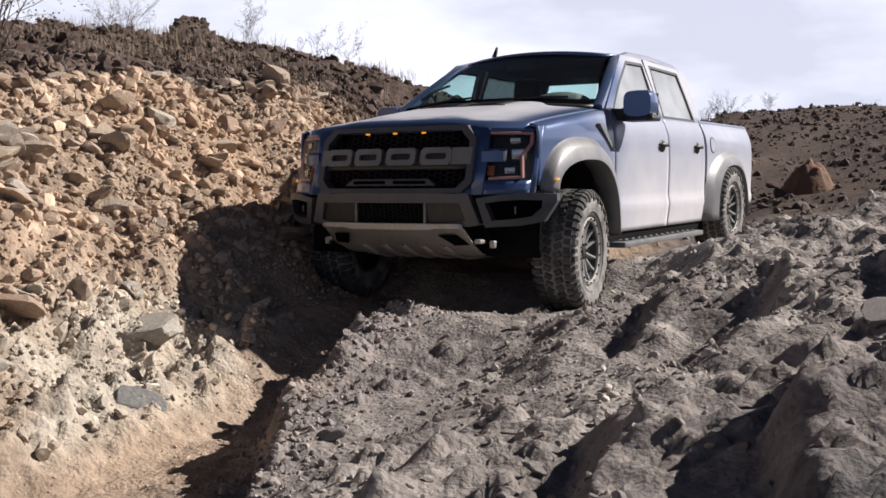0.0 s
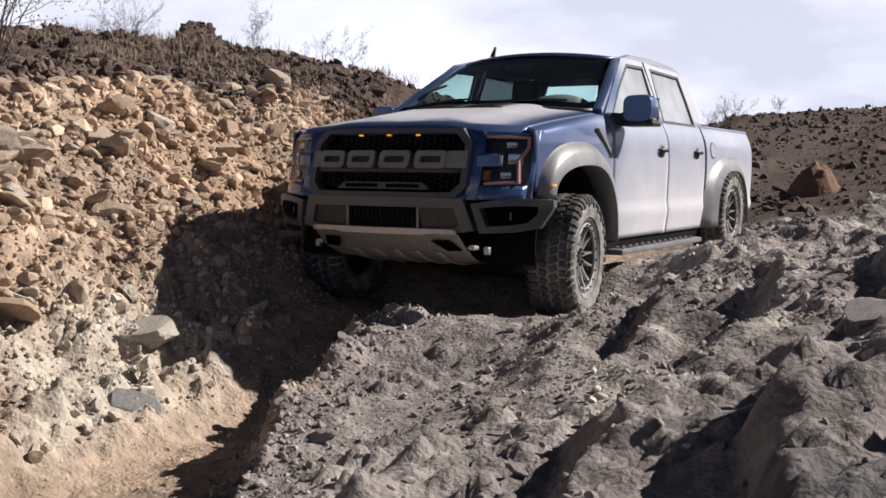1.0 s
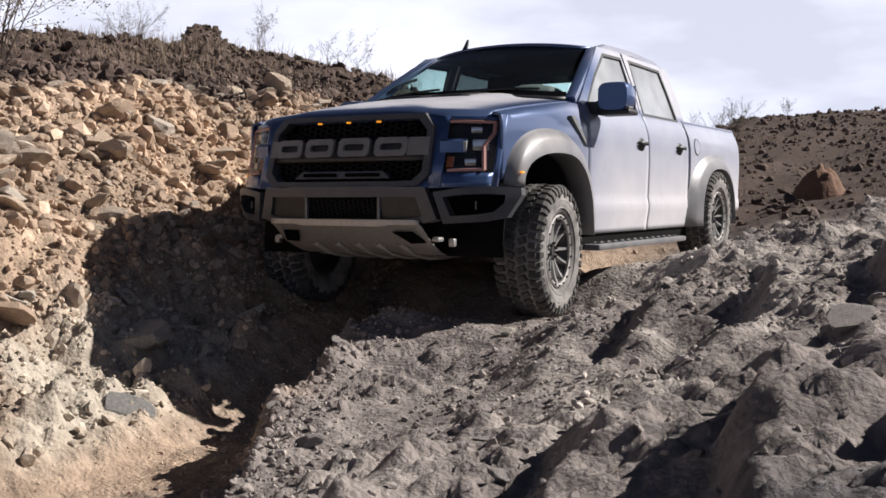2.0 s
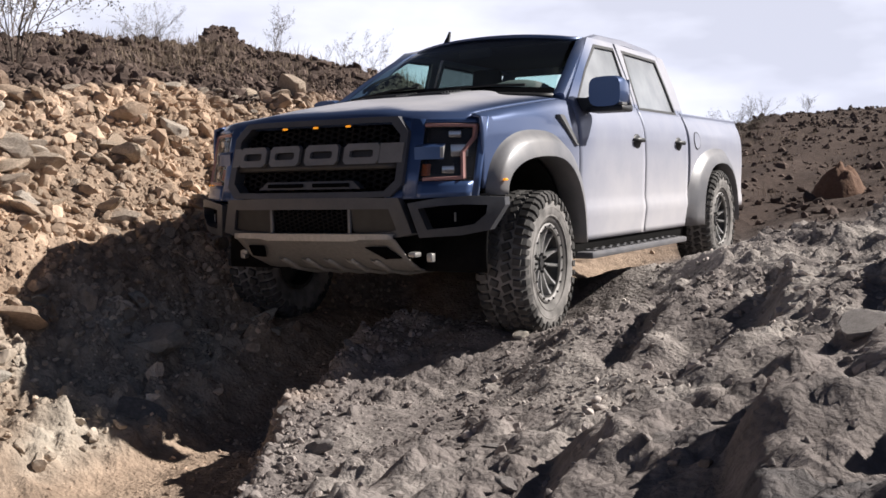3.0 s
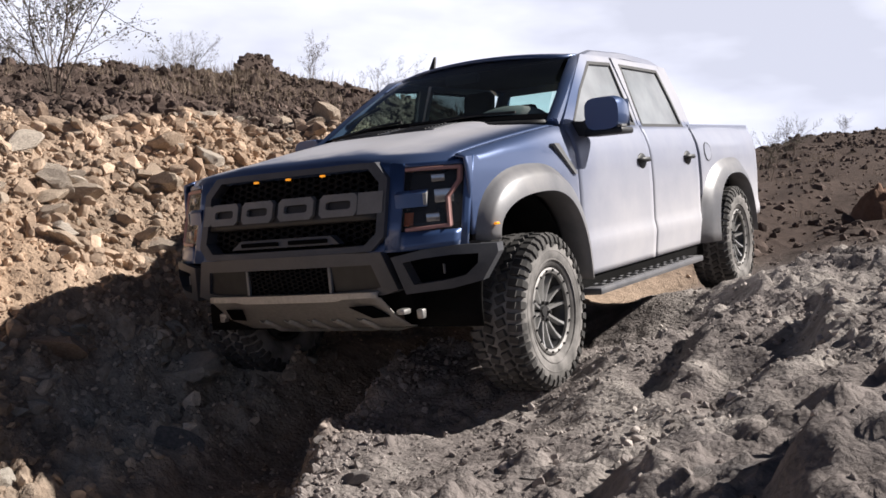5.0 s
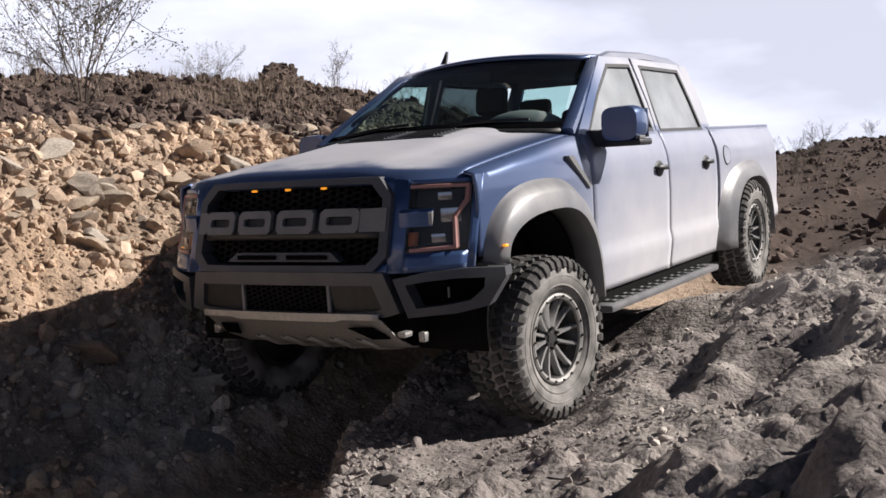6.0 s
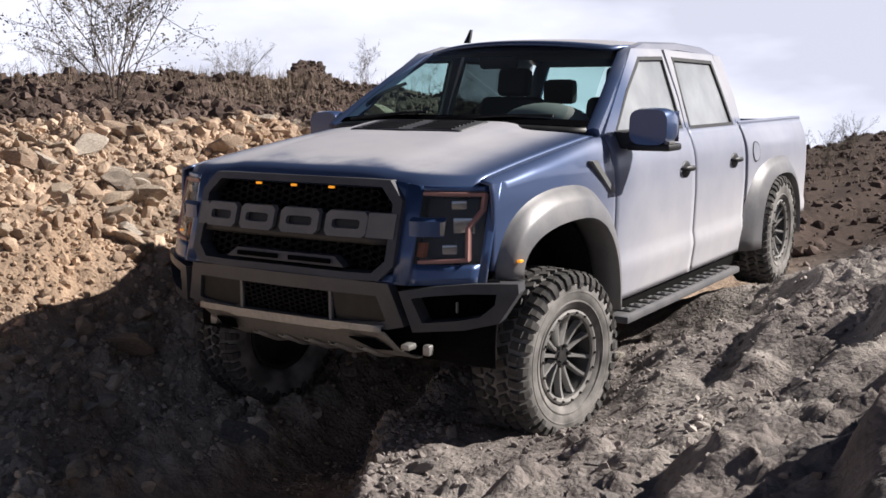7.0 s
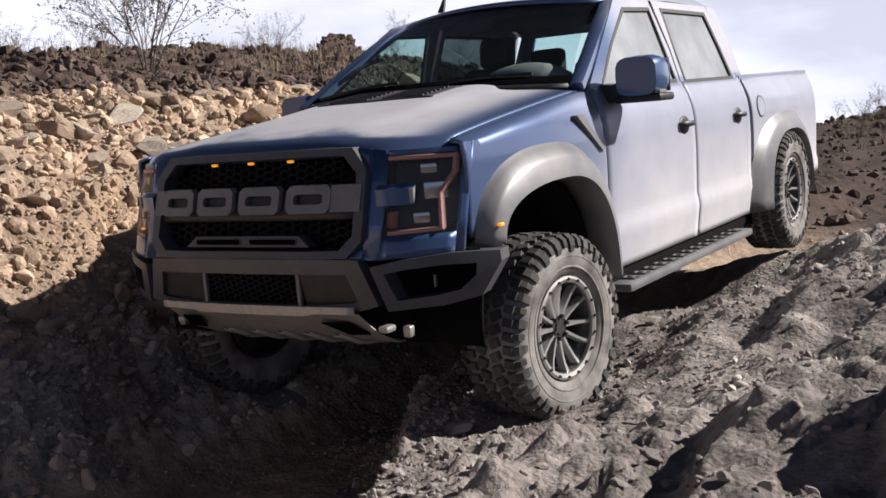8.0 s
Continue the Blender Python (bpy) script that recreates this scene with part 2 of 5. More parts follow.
def stone_material():
    """Stones: brown, tan and grey ones, speckled and dusty, told apart by the object's or the piece's own chance."""
    for name, per_object in (("stone", True), ("rubble", False)):
        m, n, l, b = nodes(name)
        tc = n.new("ShaderNodeTexCoord")
        n1, n2 = n.new("ShaderNodeTexNoise"), n.new("ShaderNodeTexNoise")
        n1.inputs["Scale"].default_value, n1.inputs["Detail"].default_value, n1.inputs["Roughness"].default_value = 11.0, 9.0, 0.7
        n2.inputs["Scale"].default_value, n2.inputs["Detail"].default_value = 60.0, 5.0
        for k in (n1, n2):
            l(tc.outputs["Object"], k.inputs["Vector"])
        ramp = n.new("ShaderNodeValToRGB")
        els = ramp.color_ramp.elements
        els[0].color, els[1].color = (0.37, 0.265, 0.20, 1), (0.56, 0.49, 0.42, 1)
        for pos, colr in ((0.25, (0.46, 0.35, 0.265, 1)), (0.5, (0.50, 0.405, 0.32, 1)), (0.75, (0.41, 0.335, 0.275, 1))):
            els.new(pos).color = colr
        r = n.new("ShaderNodeMapRange")
        r.inputs["From Min"].default_value, r.inputs["From Max"].default_value = 0.3, 0.72
        r.inputs["To Min"].default_value, r.inputs["To Max"].default_value = 0.6, 1.3
        l(n1.outputs["Fac"], r.inputs["Value"])
        mul = n.new("ShaderNodeVectorMath")
        mul.operation = "SCALE"
        if per_object:
            info = n.new("ShaderNodeObjectInfo")
            l(info.outputs["Random"], ramp.inputs["Fac"])
            l(ramp.outputs["Color"], mul.inputs[0])
        else:
            at, geo, mr = n.new("ShaderNodeAttribute"), n.new("ShaderNodeNewGeometry"), n.new("ShaderNodeMapRange")
            at.attribute_name = "soil"
            mr.inputs["To Min"].default_value, mr.inputs["To Max"].default_value = 0.75, 1.45
            l(geo.outputs["Random Per Island"], mr.inputs["Value"])
            sc = n.new("ShaderNodeVectorMath")
            sc.operation = "SCALE"
            l(at.outputs["Color"], sc.inputs[0])
            l(mr.outputs["Result"], sc.inputs["Scale"])
            l(sc.outputs["Vector"], mul.inputs[0])
        l(r.outputs["Result"], mul.inputs["Scale"])
        l(mul.outputs["Vector"], b.inputs["Base Color"])
        b.inputs["Roughness"].default_value, b.inputs["Specular IOR Level"].default_value = 0.92, 0.2
        add = n.new("ShaderNodeMath")
        add.operation = "MULTIPLY_ADD"
        add.inputs[1].default_value = 0.3
        l(n2.outputs["Fac"], add.inputs[0])
        l(n1.outputs["Fac"], add.inputs[2])
        bump = n.new("ShaderNodeBump")
        bump.inputs["Strength"].default_value, bump.inputs["Distance"].default_value = 0.6, 0.03
        l(add.outputs[0], bump.inputs["Height"])
        l(bump.outputs["Normal"], b.inputs["Normal"])
        M[name] = m


stone_material()
plain("pale_stone", (0.42, 0.38, 0.33), 0.9, 0.0, 0.3, 8, 0.01)
plain("dust_stone", (0.26, 0.235, 0.225), 0.95, 0.0, 0.3, 9, 0.012)
plain("slate_stone", (0.16, 0.155, 0.15), 0.85, 0.0, 0.3, 8, 0.01, 0.2)
plain("twig", (0.19, 0.15, 0.12), 0.9, 0.0, 0.3, 20)
plain("dry_leaf", (0.15, 0.135, 0.095), 0.9, 0.0, 0.35, 20)
plain("dry_grass", (0.25, 0.19, 0.14), 0.9, 0.0, 0.35, 20)
plain("red_earth", (0.17, 0.095, 0.062), 0.95, 0.0, 0.25, 3, 0.02)


# ---- noise on arrays ----
def lattice(ix, iy, seed):
    h = (ix.astype(np.int64) * 374761393 + iy.astype(np.int64) * 668265263 + seed * 1274126177) & 0x7FFFFFFF
    h = ((h ^ (h >> 13)) * 1103515245) & 0x7FFFFFFF
    return ((h ^ (h >> 16)) & 0xFFFFF) / 1048575.0


def vnoise(x, y, seed=0):
    ix, iy = np.floor(x), np.floor(y)
    fx, fy = x - ix, y - iy
    ux, uy = fx * fx * (3 - 2 * fx), fy * fy * (3 - 2 * fy)
    a, b = lattice(ix, iy, seed), lattice(ix + 1, iy, seed)
    c, d = lattice(ix, iy + 1, seed), lattice(ix + 1, iy + 1, seed)
    return (a + (b - a) * ux) * (1 - uy) + (c + (d - c) * ux) * uy


def fbm(x, y, seed=0, octaves=4, gain=0.5):
    """Noise of several scales, about -1 to 1."""
    total, amp, norm = 0.0 * x, 1.0, 0.0
    for k in range(octaves):
        total = total + amp * (2 * vnoise(x * 2**k + 17.3 * k, y * 2**k - 9.1 * k, seed + k) - 1)
        norm, amp = norm + amp, amp * gain
    return total / norm


def clods(x, y, cell, seed, share=0.6):
    """Round and angular lumps on a jittered lattice: 0 to about 1."""
    gx, gy = x / cell, y / cell
    best = 0.0 * x
    for dx in (-1, 0, 1):
        for dy in (-1, 0, 1):
            ix, iy = np.floor(gx) + dx, np.floor(gy) + dy
            px, py = ix + lattice(ix, iy, seed), iy + lattice(ix, iy, seed + 1)
            r = 0.22 + 0.45 * lattice(ix, iy, seed + 2)
            on = lattice(ix, iy, seed + 3) < share
            w = 6.28 * lattice(ix, iy, seed + 4)
            ex, ey = gx - px, gy - py
            u, q = np.abs(ex * np.cos(w) + ey * np.sin(w)), np.abs(ey * np.cos(w) - ex * np.sin(w)) * 1.3
            d = 0.6 * np.maximum(u, q) + 0.4 * np.hypot(u, q)
            tilt = 1 + 0.5 * (ex * np.cos(2 * w) + ey * np.sin(2 * w)) / r
            best = np.maximum(best, np.where(on, np.clip(2.0 * (1 - d / r), 0, 0.75) * tilt * r * 1.5, 0))
    return best


def ease(lo, hi, x):
    t = np.clip((x - lo) / (hi - lo), 0, 1)
    return t * t * (3 - 2 * t)


# ---- the lie of the land: a runs across the gully, v along it ----
CA, SA = math.cos(radians(25)), math.sin(radians(25))


def across(x, y):
    return x * CA - y * SA + 3.5


def along(x, y):
    return x * SA + y * CA


def shelf(v):
    """Height of the wheel line along the gully: a drop, a flat, a ledge."""
    near = 0.35 + 0.17 * (v - 3.0)
    step = 0.34 * ease(5.2, 6.4, v)
    ledge = 0.37 * ease(7.55, 8.45, v)
    return np.minimum(near, 0.68 + 0.03 * (np.minimum(v, 11.3) - 4.9)) + step + ledge


def terraces(d, x, y):
    """Ledges that step up the slope: rough treads, smooth scarps."""
    q = d / 0.70 + 0.6 * fbm(x * 0.7, y * 0.7, 8, 3)
    f = q - np.floor(q)
    return 0.70 * (np.floor(q) + 0.12 * f + 0.88 * ease(0.60, 0.86, f) - 0.5 * fbm(x * 0.7, y * 0.7, 8, 3))


def scarps(d, x, y):
    """How far a place lies on the smooth face between two ledges: 0 to 1."""
    q = d / 0.70 + 0.6 * fbm(x * 0.7, y * 0.7, 8, 3)
    f = q - np.floor(q)
    return ease(0.56, 0.66, f) * ease(0.90, 0.80, f)


def hillside(x, y):
    """The dark hill behind the bank, with its crest line and its knoll."""
    rise = 2.86 + 0.265 * (y - 9.3) - 0.15 * (x + 2.55)
    crest = np.interp(x, [-14, -9, -7, -6.3, -5.6, -4.2, -2.3, -0.5, 1.5, 4], [2.8, 2.95, 3.25, 3.75, 4.7, 4.75, 4.5, 3.75, 2.9, 2.3])
    k = 0.35
    h = np.clip(0.5 + 0.5 * (crest - rise) / k, 0, 1)
    top = crest * (1 - h) + rise * h - k * h * (1 - h)
    top = top + 1.22 * np.exp(-(((x + 5.6) / 1.2) ** 2 + ((y - 20.5) / 1.6) ** 2))
    top = top + 0.28 * np.exp(-(((x + 5.55) / 0.5) ** 2 + ((y - 20.5) / 0.9) ** 2))
    top = top + 0.55 * np.exp(-(((x + 3.9) / 1.1) ** 2 + ((y - 20.3) / 1.6) ** 2))
    return top - 0.12 * np.clip(y - 22.5, 0, None)


def lip_line(x, y, v):
    """Where the slope's broken edge stands over the gully's floor, measured across the gully."""
    edge = np.interp(v, [2.6, 3.2, 3.9, 4.45, 4.9, 5.4, 5.9, 6.6, 7.6], [1.35, 1.12, 0.80, 0.48, 0.22, 0.02, -0.06, -0.05, 0.10])
    return edge + 0.11 * fbm(x * 1.9, y * 1.9, 12, 4, 0.6)


def smooth_ground(x, y, ledges=False):
    a, v = across(x, y), along(x, y)
    z = shelf(v) + 0.21 * np.clip(v - 11.3, 0, 33) * ease(-11, -5, a)
    # slope up on the one side
    d = np.clip(a - 1.15, 0, None)
    k = np.maximum(d - 2.85, 0) * 0.75
    w = ease(0.15, 0.7, d) * (1 - ease(9.5, 13, v)) if ledges else 0.0
    z = z + 0.28 * ((1 - w) * d + w * terraces(d, x, y) - k) * (1 - 0.6 * ease(10, 14, v))
    z = z + 0.16 * ease(6.8, 7.6, v) * (1 - ease(7.6, 8.4, v)) * ease(1.15, 1.6, a)
    z = z + 0.12 * ease(2.6, 3.3, a) * ease(4.6, 4.0, v) * ease(3.0, 3.4, v)
    # dip between the wheel lines
    floor = ease(-0.8, -0.3, a) * (1 - 0.55 * ease(5.4, 7.2, v))
    lip, far = lip_line(x, y, v), ease(6.6, 7.6, v)
    steep = 1 - ease(lip - 0.13, lip + 0.09, a)
    easy = 1 - ease(0.25, 1.0, a)
    z = z - 0.30 * floor * (steep * (1 - far) + easy * far)
    crest = np.exp(-(((a - lip - 0.14) / 0.20) ** 2))
    z = z + (0.02 + 0.13 * clods(x + 0.05 * fbm(x * 6, y * 6, 18, 2), y, 0.26, 16, 0.75)) * crest * ease(4.0, 4.8, v) * ease(7.0, 6.2, v)
    # rocky bank on the other side, up to where it meets the hillside behind
    b = np.clip(-0.95 - a, 0, None)
    b = b + 0.30 * fbm(v * 1.05, a * 0.25, 15, 3, 0.55) * ease(0.25, 0.8, b) * ease(2.9, 2.0, b)
    bank = 0.93 * b + 0.14 * ease(5.8, 6.8, v) * ease(0.7, 1.4, b)
    z = z + np.clip(np.minimum(bank, hillside(x, y) - z), 0, None)
    # the far crest, beyond which the land falls away
    z = z - 0.25 * np.clip(y - 46, 0, 90)
    return z


def rough_ground(x, y):
    a, v = across(x, y), along(x, y)
    z = smooth_ground(x, y, True)
    near = 1 - ease(14, 26, np.hypot(x, y))
    bank = ease(0.55, 1.2, -a)
    slope = np.maximum(ease(1.0, 1.5, a), 0.8 * ease(-0.25, 0.05, a - 0.6 * ease(5.2, 4.2, v)) * ease(1.05, 0.7, a) * ease(6.9, 6.3, v))
    track = 1 - np.maximum(bank, slope)
    z = z + 0.05 * fbm(x * 1.1, y * 1.1, 3, 4) * (0.4 + 0.6 * np.maximum(bank, slope))
    tread = slope * near * (1 - 0.75 * scarps(np.clip(a - 1.15, 0, None), x, y) * ease(1.3, 1.7, a))
    z = z + tread * (0.085 * fbm(x * 2.3, y * 2.3, 21, 4, 0.6) + 0.05 * clods(x + 0.04 * fbm(x * 7, y * 7, 5, 2), y, 0.30, 24, 0.5))
    soft = ease(-0.10, 0.35, fbm(x * 1.3, y * 1.3, 37, 3))
    lumps = 0.055 * clods(x + 0.03 * fbm(x * 9, y * 9, 5, 2), y, 0.15, 40, 0.6) + 0.035 * clods(x, y, 0.075, 50, 0.6)
    z = z + near * lumps * (0.12 + 0.88 * soft) * (1 - 0.8 * track) * np.where(a > 1.2, tread / np.maximum(slope * near, 1e-6), 1.0)
    z = z + bank * near * (0.13 * fbm(x * 2.2, y * 2.2, 31, 4, 0.6) + 0.07 * clods(x, y, 0.33, 60))
    ledge = ease(0.35, 0.7, -a) * ease(1.75, 1.4, -a) * ease(6.5, 6.0, v)
    z = z + ledge * near * (0.10 * clods(x, y, 0.19, 66, 0.8) + 0.06 * clods(x, y, 0.09, 67, 0.7) + 0.08 * fbm(x * 4.5, y * 4.5, 68, 3, 0.6))
    z = z + (1 - near) * 0.35 * fbm(x * 0.35, y * 0.35, 71, 5, 0.6)
    z = z + near * 0.024 * fbm(x * 8, y * 8, 80, 3, 0.75)
    return z


def graded(lo, hi, step, ends, grow=1.045):
    mid = list(np.arange(lo, hi, step))
    left, right, s, p, q = [], [], step, lo, mid[-1]
    while q < ends[1] or p > ends[0]:
        s *= grow
        if p > ends[0]:
            p -= s
            left.append(p)
        if q < ends[1]:
            q += s
            right.append(q)
    return np.array(left[::-1] + mid + right)


def mesh_from_arrays(name, co, quads, smooth=True):
    me = bpy.data.meshes.new(name)
    me.vertices.add(len(co))
    me.vertices.foreach_set("co", co.astype(np.float32).ravel())
    n, k = quads.shape
    me.loops.add(n * k)
    me.loops.foreach_set("vertex_index", quads.astype(np.int32).ravel())
    me.polygons.add(n)
    me.polygons.foreach_set("loop_start", np.arange(0, n * k, k, dtype=np.int32))
    me.update(calc_edges=True)
    me.polygons.foreach_set("use_smooth", np.full(n, smooth))
    me.update()
    return me


def soil_color(x, y):
    """Colour of the soil: grey dust, tan bank, pale caliche, dark far slopes."""
    a, v = across(x, y), along(x, y)
    n1, n2 = fbm(x * 0.9, y * 0.9, 90, 4), fbm(x * 3.1, y * 3.1, 95, 4)
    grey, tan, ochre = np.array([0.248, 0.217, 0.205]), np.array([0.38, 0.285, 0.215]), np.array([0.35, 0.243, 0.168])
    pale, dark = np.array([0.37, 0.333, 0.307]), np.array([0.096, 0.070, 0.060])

    def mixin(c, other, f):
        return c * (1 - f[:, None]) + other * f[:, None]

    c = np.tile(grey, (len(x), 1))
    c = mixin(c, pale, np.clip(0.25 + 1.3 * n2, 0, 0.85) * ease(0.5, 1.2, a) * ease(3.3, 2.4, a - 0.25 * (v - 4)) * ease(2.2, 4.2, v))
    slate = ease(0.05, 0.4, fbm(x * 1.6, y * 1.6, 97, 4)) * ease(2.2, 3.0, a) * ease(5.6, 4.2, v)
    c = mixin(c, np.array([0.10, 0.098, 0.104]), 0.8 * slate)
    c = mixin(c, tan, ease(0.35, -0.4, a + 0.5 * n1))
    c = mixin(c, np.array([0.43, 0.378, 0.318]), ease(-0.4, -0.7, a) * ease(-1.65, -1.15, a + 0.3 * n1) * ease(6.4, 5.6, v) * np.clip(0.8 + n2, 0, 1))
    c = mixin(c, ochre, np.clip(0.1 + 1.4 * n1, 0, 0.8) * ease(-1.2, -1.7, a))
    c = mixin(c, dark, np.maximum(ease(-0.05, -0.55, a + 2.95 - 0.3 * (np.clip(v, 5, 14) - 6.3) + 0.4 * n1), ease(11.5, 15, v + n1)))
    return c * (1 + 0.25 * n2[:, None] + 0.12 * n1[:, None])


def build_ground():
    xs, ys = graded(-4.3, 3.4, 0.024, (-420, 420)), graded(1.8, 10.2, 0.024, (-300, 900))
    gx, gy = np.meshgrid(xs, ys)
    gz = rough_ground(gx, gy)
    co = np.stack([gx.ravel(), gy.ravel(), gz.ravel()], 1)
    w, h = len(xs), len(ys)
    i = (np.arange(h - 1)[:, None] * w + np.arange(w - 1)[None]).ravel()
    me = mesh_from_arrays("ground", co, np.stack([i, i + 1, i + w + 1, i + w], 1))
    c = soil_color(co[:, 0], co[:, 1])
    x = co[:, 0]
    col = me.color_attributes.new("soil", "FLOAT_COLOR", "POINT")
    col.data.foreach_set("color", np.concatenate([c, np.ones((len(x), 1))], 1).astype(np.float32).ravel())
    ob = new("ground", me)
    me.materials.append(M["soil"])
    return tagged(ob, "dusty desert ground with rutted gully and stony bank", "ground", kind="structure")


# ---- building helpers ----
def part(name, bm, material, parent, label="", smooth=True, angle=32, solid=0.0, offset=-1.0):
    """Link a bmesh as one mesh object under a thing or a part."""
    me = bpy.data.meshes.new(name)
    bmesh.ops.recalc_face_normals(bm, faces=bm.faces) if not solid else None
    bm.to_mesh(me)
    bm.free()
    if smooth:
        me.polygons.foreach_set("use_smooth", [True] * len(me.polygons))
        me.set_sharp_from_angle(angle=radians(angle))
    me.materials.append(M[material])
    ob = new(name, me)
    ob.parent = parent
    if label:
        ob["label"] = label
    if solid:
        mod = ob.modifiers.new("thickness", "SOLIDIFY")
        mod.thickness, mod.offset = solid, offset
    return ob


def sheet(rows, flip=False, closed=False, bm=None):
    """A surface over rows of points."""
    bm = bm or bmesh.new()
    vs = [[bm.verts.new(p) for p in row] for row in rows]
    for i in range(len(vs) - 1):
        n = len(vs[i])
        for j in range(n if closed else n - 1):
            q = [vs[i][j], vs[i][(j + 1) % n], vs[i + 1][(j + 1) % n], vs[i + 1][j]]
            bm.faces.new(q[::-1] if flip else q)
    return bm


def loft(sections, caps=True, bm=None):
    """A closed skin over closed sections."""
    bm = bm or bmesh.new()
    vs = [[bm.verts.new(p) for p in s] for s in sections]
    for a, b in zip(vs, vs[1:]):
        n = len(a)
        for j in range(n):
            bm.faces.new([a[j], a[(j + 1) % n], b[(j + 1) % n], b[j]])
    if caps:
        bm.faces.new(vs[0][::-1])
        bm.faces.new(vs[-1])
    return bm


def rbox(c, s, r=0.01, rot=(0, 0, 0), bm=None, seg=2):
    """A box with rounded edges."""
    made = bmesh.new()
    bmesh.ops.create_cube(made, size=1, matrix=Matrix.Diagonal((*s, 1)))
    if r:
        bmesh.ops.bevel(made, geom=made.edges[:], offset=min(r, 0.45 * min(s)), segments=seg, profile=0.6, affect="EDGES")
    made.transform(Matrix.Translation(c) @ Euler([radians(k) for k in rot]).to_matrix().to_4x4())
    if bm is None:
        return made
    me = bpy.data.meshes.new("t")
    made.to_mesh(me)
    made.free()
    bm.from_mesh(me)
    bpy.data.meshes.remove(me)
    return bm


def band(outer, inner, depth, out=(0, 0, 0), bm=None):
    """A closed frame between two outlines of as many points, with depth along a vector."""
    bm = bm or bmesh.new()
    d = Vector(depth)
    n = len(outer)
    f = [[bm.verts.new(Vector(p) + k) for p in ring] for ring in (outer, inner) for k in (Vector((0, 0, 0)), d)]
    fo, bo, fi, bi = f
    for j in range(n):
        k = (j + 1) % n
        bm.faces.new([fo[j], fo[k], fi[k], fi[j]])
        bm.faces.new([fo[k], fo[j], bo[j], bo[k]])
        bm.faces.new([fi[j], fi[k], bi[k], bi[j]])
        bm.faces.new([bo[j], bi[j], bi[k], bo[k]])
    return bm


def plate(points, depth, bm=None):
    """A flat outline with thickness."""
    bm = bm or bmesh.new()
    d = Vector(depth)
    a = [bm.verts.new(p) for p in points]
    b = [bm.verts.new(Vector(p) + d) for p in points]
    bm.faces.new(a)
    bm.faces.new(b[::-1])
    n = len(a)
    for j in range(n):
        bm.faces.new([a[(j + 1) % n], a[j], b[j], b[(j + 1) % n]])
    return bm


def bevelled(bm, r, seg=2, angle=30):
    edges = [e for e in bm.edges if len(e.link_faces) == 2 and e.calc_face_angle(0) > radians(angle)]
    bmesh.ops.bevel(bm, geom=edges, offset=r, segments=seg, profile=0.6, affect="EDGES", clamp_overlap=True)
    return bm


def lin(a, b, n):
    return [a + (b - a) * k / (n - 1) for k in range(n)]


# ---- the pickup truck: x to its own left, y to its rear, z up from under the front axle ----
def flank_x(y, z):
    """Half width of the body's flank."""
    x = float(np.interp(z, [0.40, 0.47, 0.67, 0.735, 1.0, 1.16, 1.25, 1.33, 1.40], [0.95, 0.985, 1.012, 0.998, 1.008, 1.006, 0.995, 0.97, 0.935]))
    if y < -0.1:
        x -= 0.12 * (-0.1 - y) ** 2
    if y > 3.0:
        x += 0.035 * math.exp(-(((y - 3.8) / 0.55) ** 2)) * min(1, max(0, (1.38 - z) / 0.15))
    return x


def arch_z(y, cy, ry, top, base, power=2.4):
    d = abs(y - cy) / ry
    return base + (top - base) * max(0.0, 1 - d**power) ** (1 / power) if d < 1 else base


def flank(s, y0, y1, low, high, ny, nz):
    """A panel of the flank between two stations, on the side s."""
    rows = []
    for y in lin(y0, y1, ny):
        a, b = low(y), high(y)
        rows.append([(s * flank_x(y, z), y, z) for z in lin(a, b, nz)])
    return sheet(rows, flip=s > 0)


def nose_y(x, z):
    """How far forward the front end reaches."""
    k = abs(x)
    y = -0.885 + 0.03 * (k / 0.6) ** 2 if k < 0.6 else -0.855 + 0.24 * ((k - 0.6) / 0.4) ** 2.0
    return y + 0.30 * (z - 1.04)


def hood_z(x, y):
    t = min(1.0, max(0.0, (y + 0.86) / 1.36))
    z = 1.262 + 0.195 * t**0.75 - 0.055 * (abs(x) / 0.9) ** 3
    dome = 1 / (1 + math.exp((abs(x) - 0.46 - 0.06 * t) / 0.035))
    return z + (0.008 + 0.028 * t) * dome


def hood_front(x):
    return nose_y(x, 1.24) - 0.0


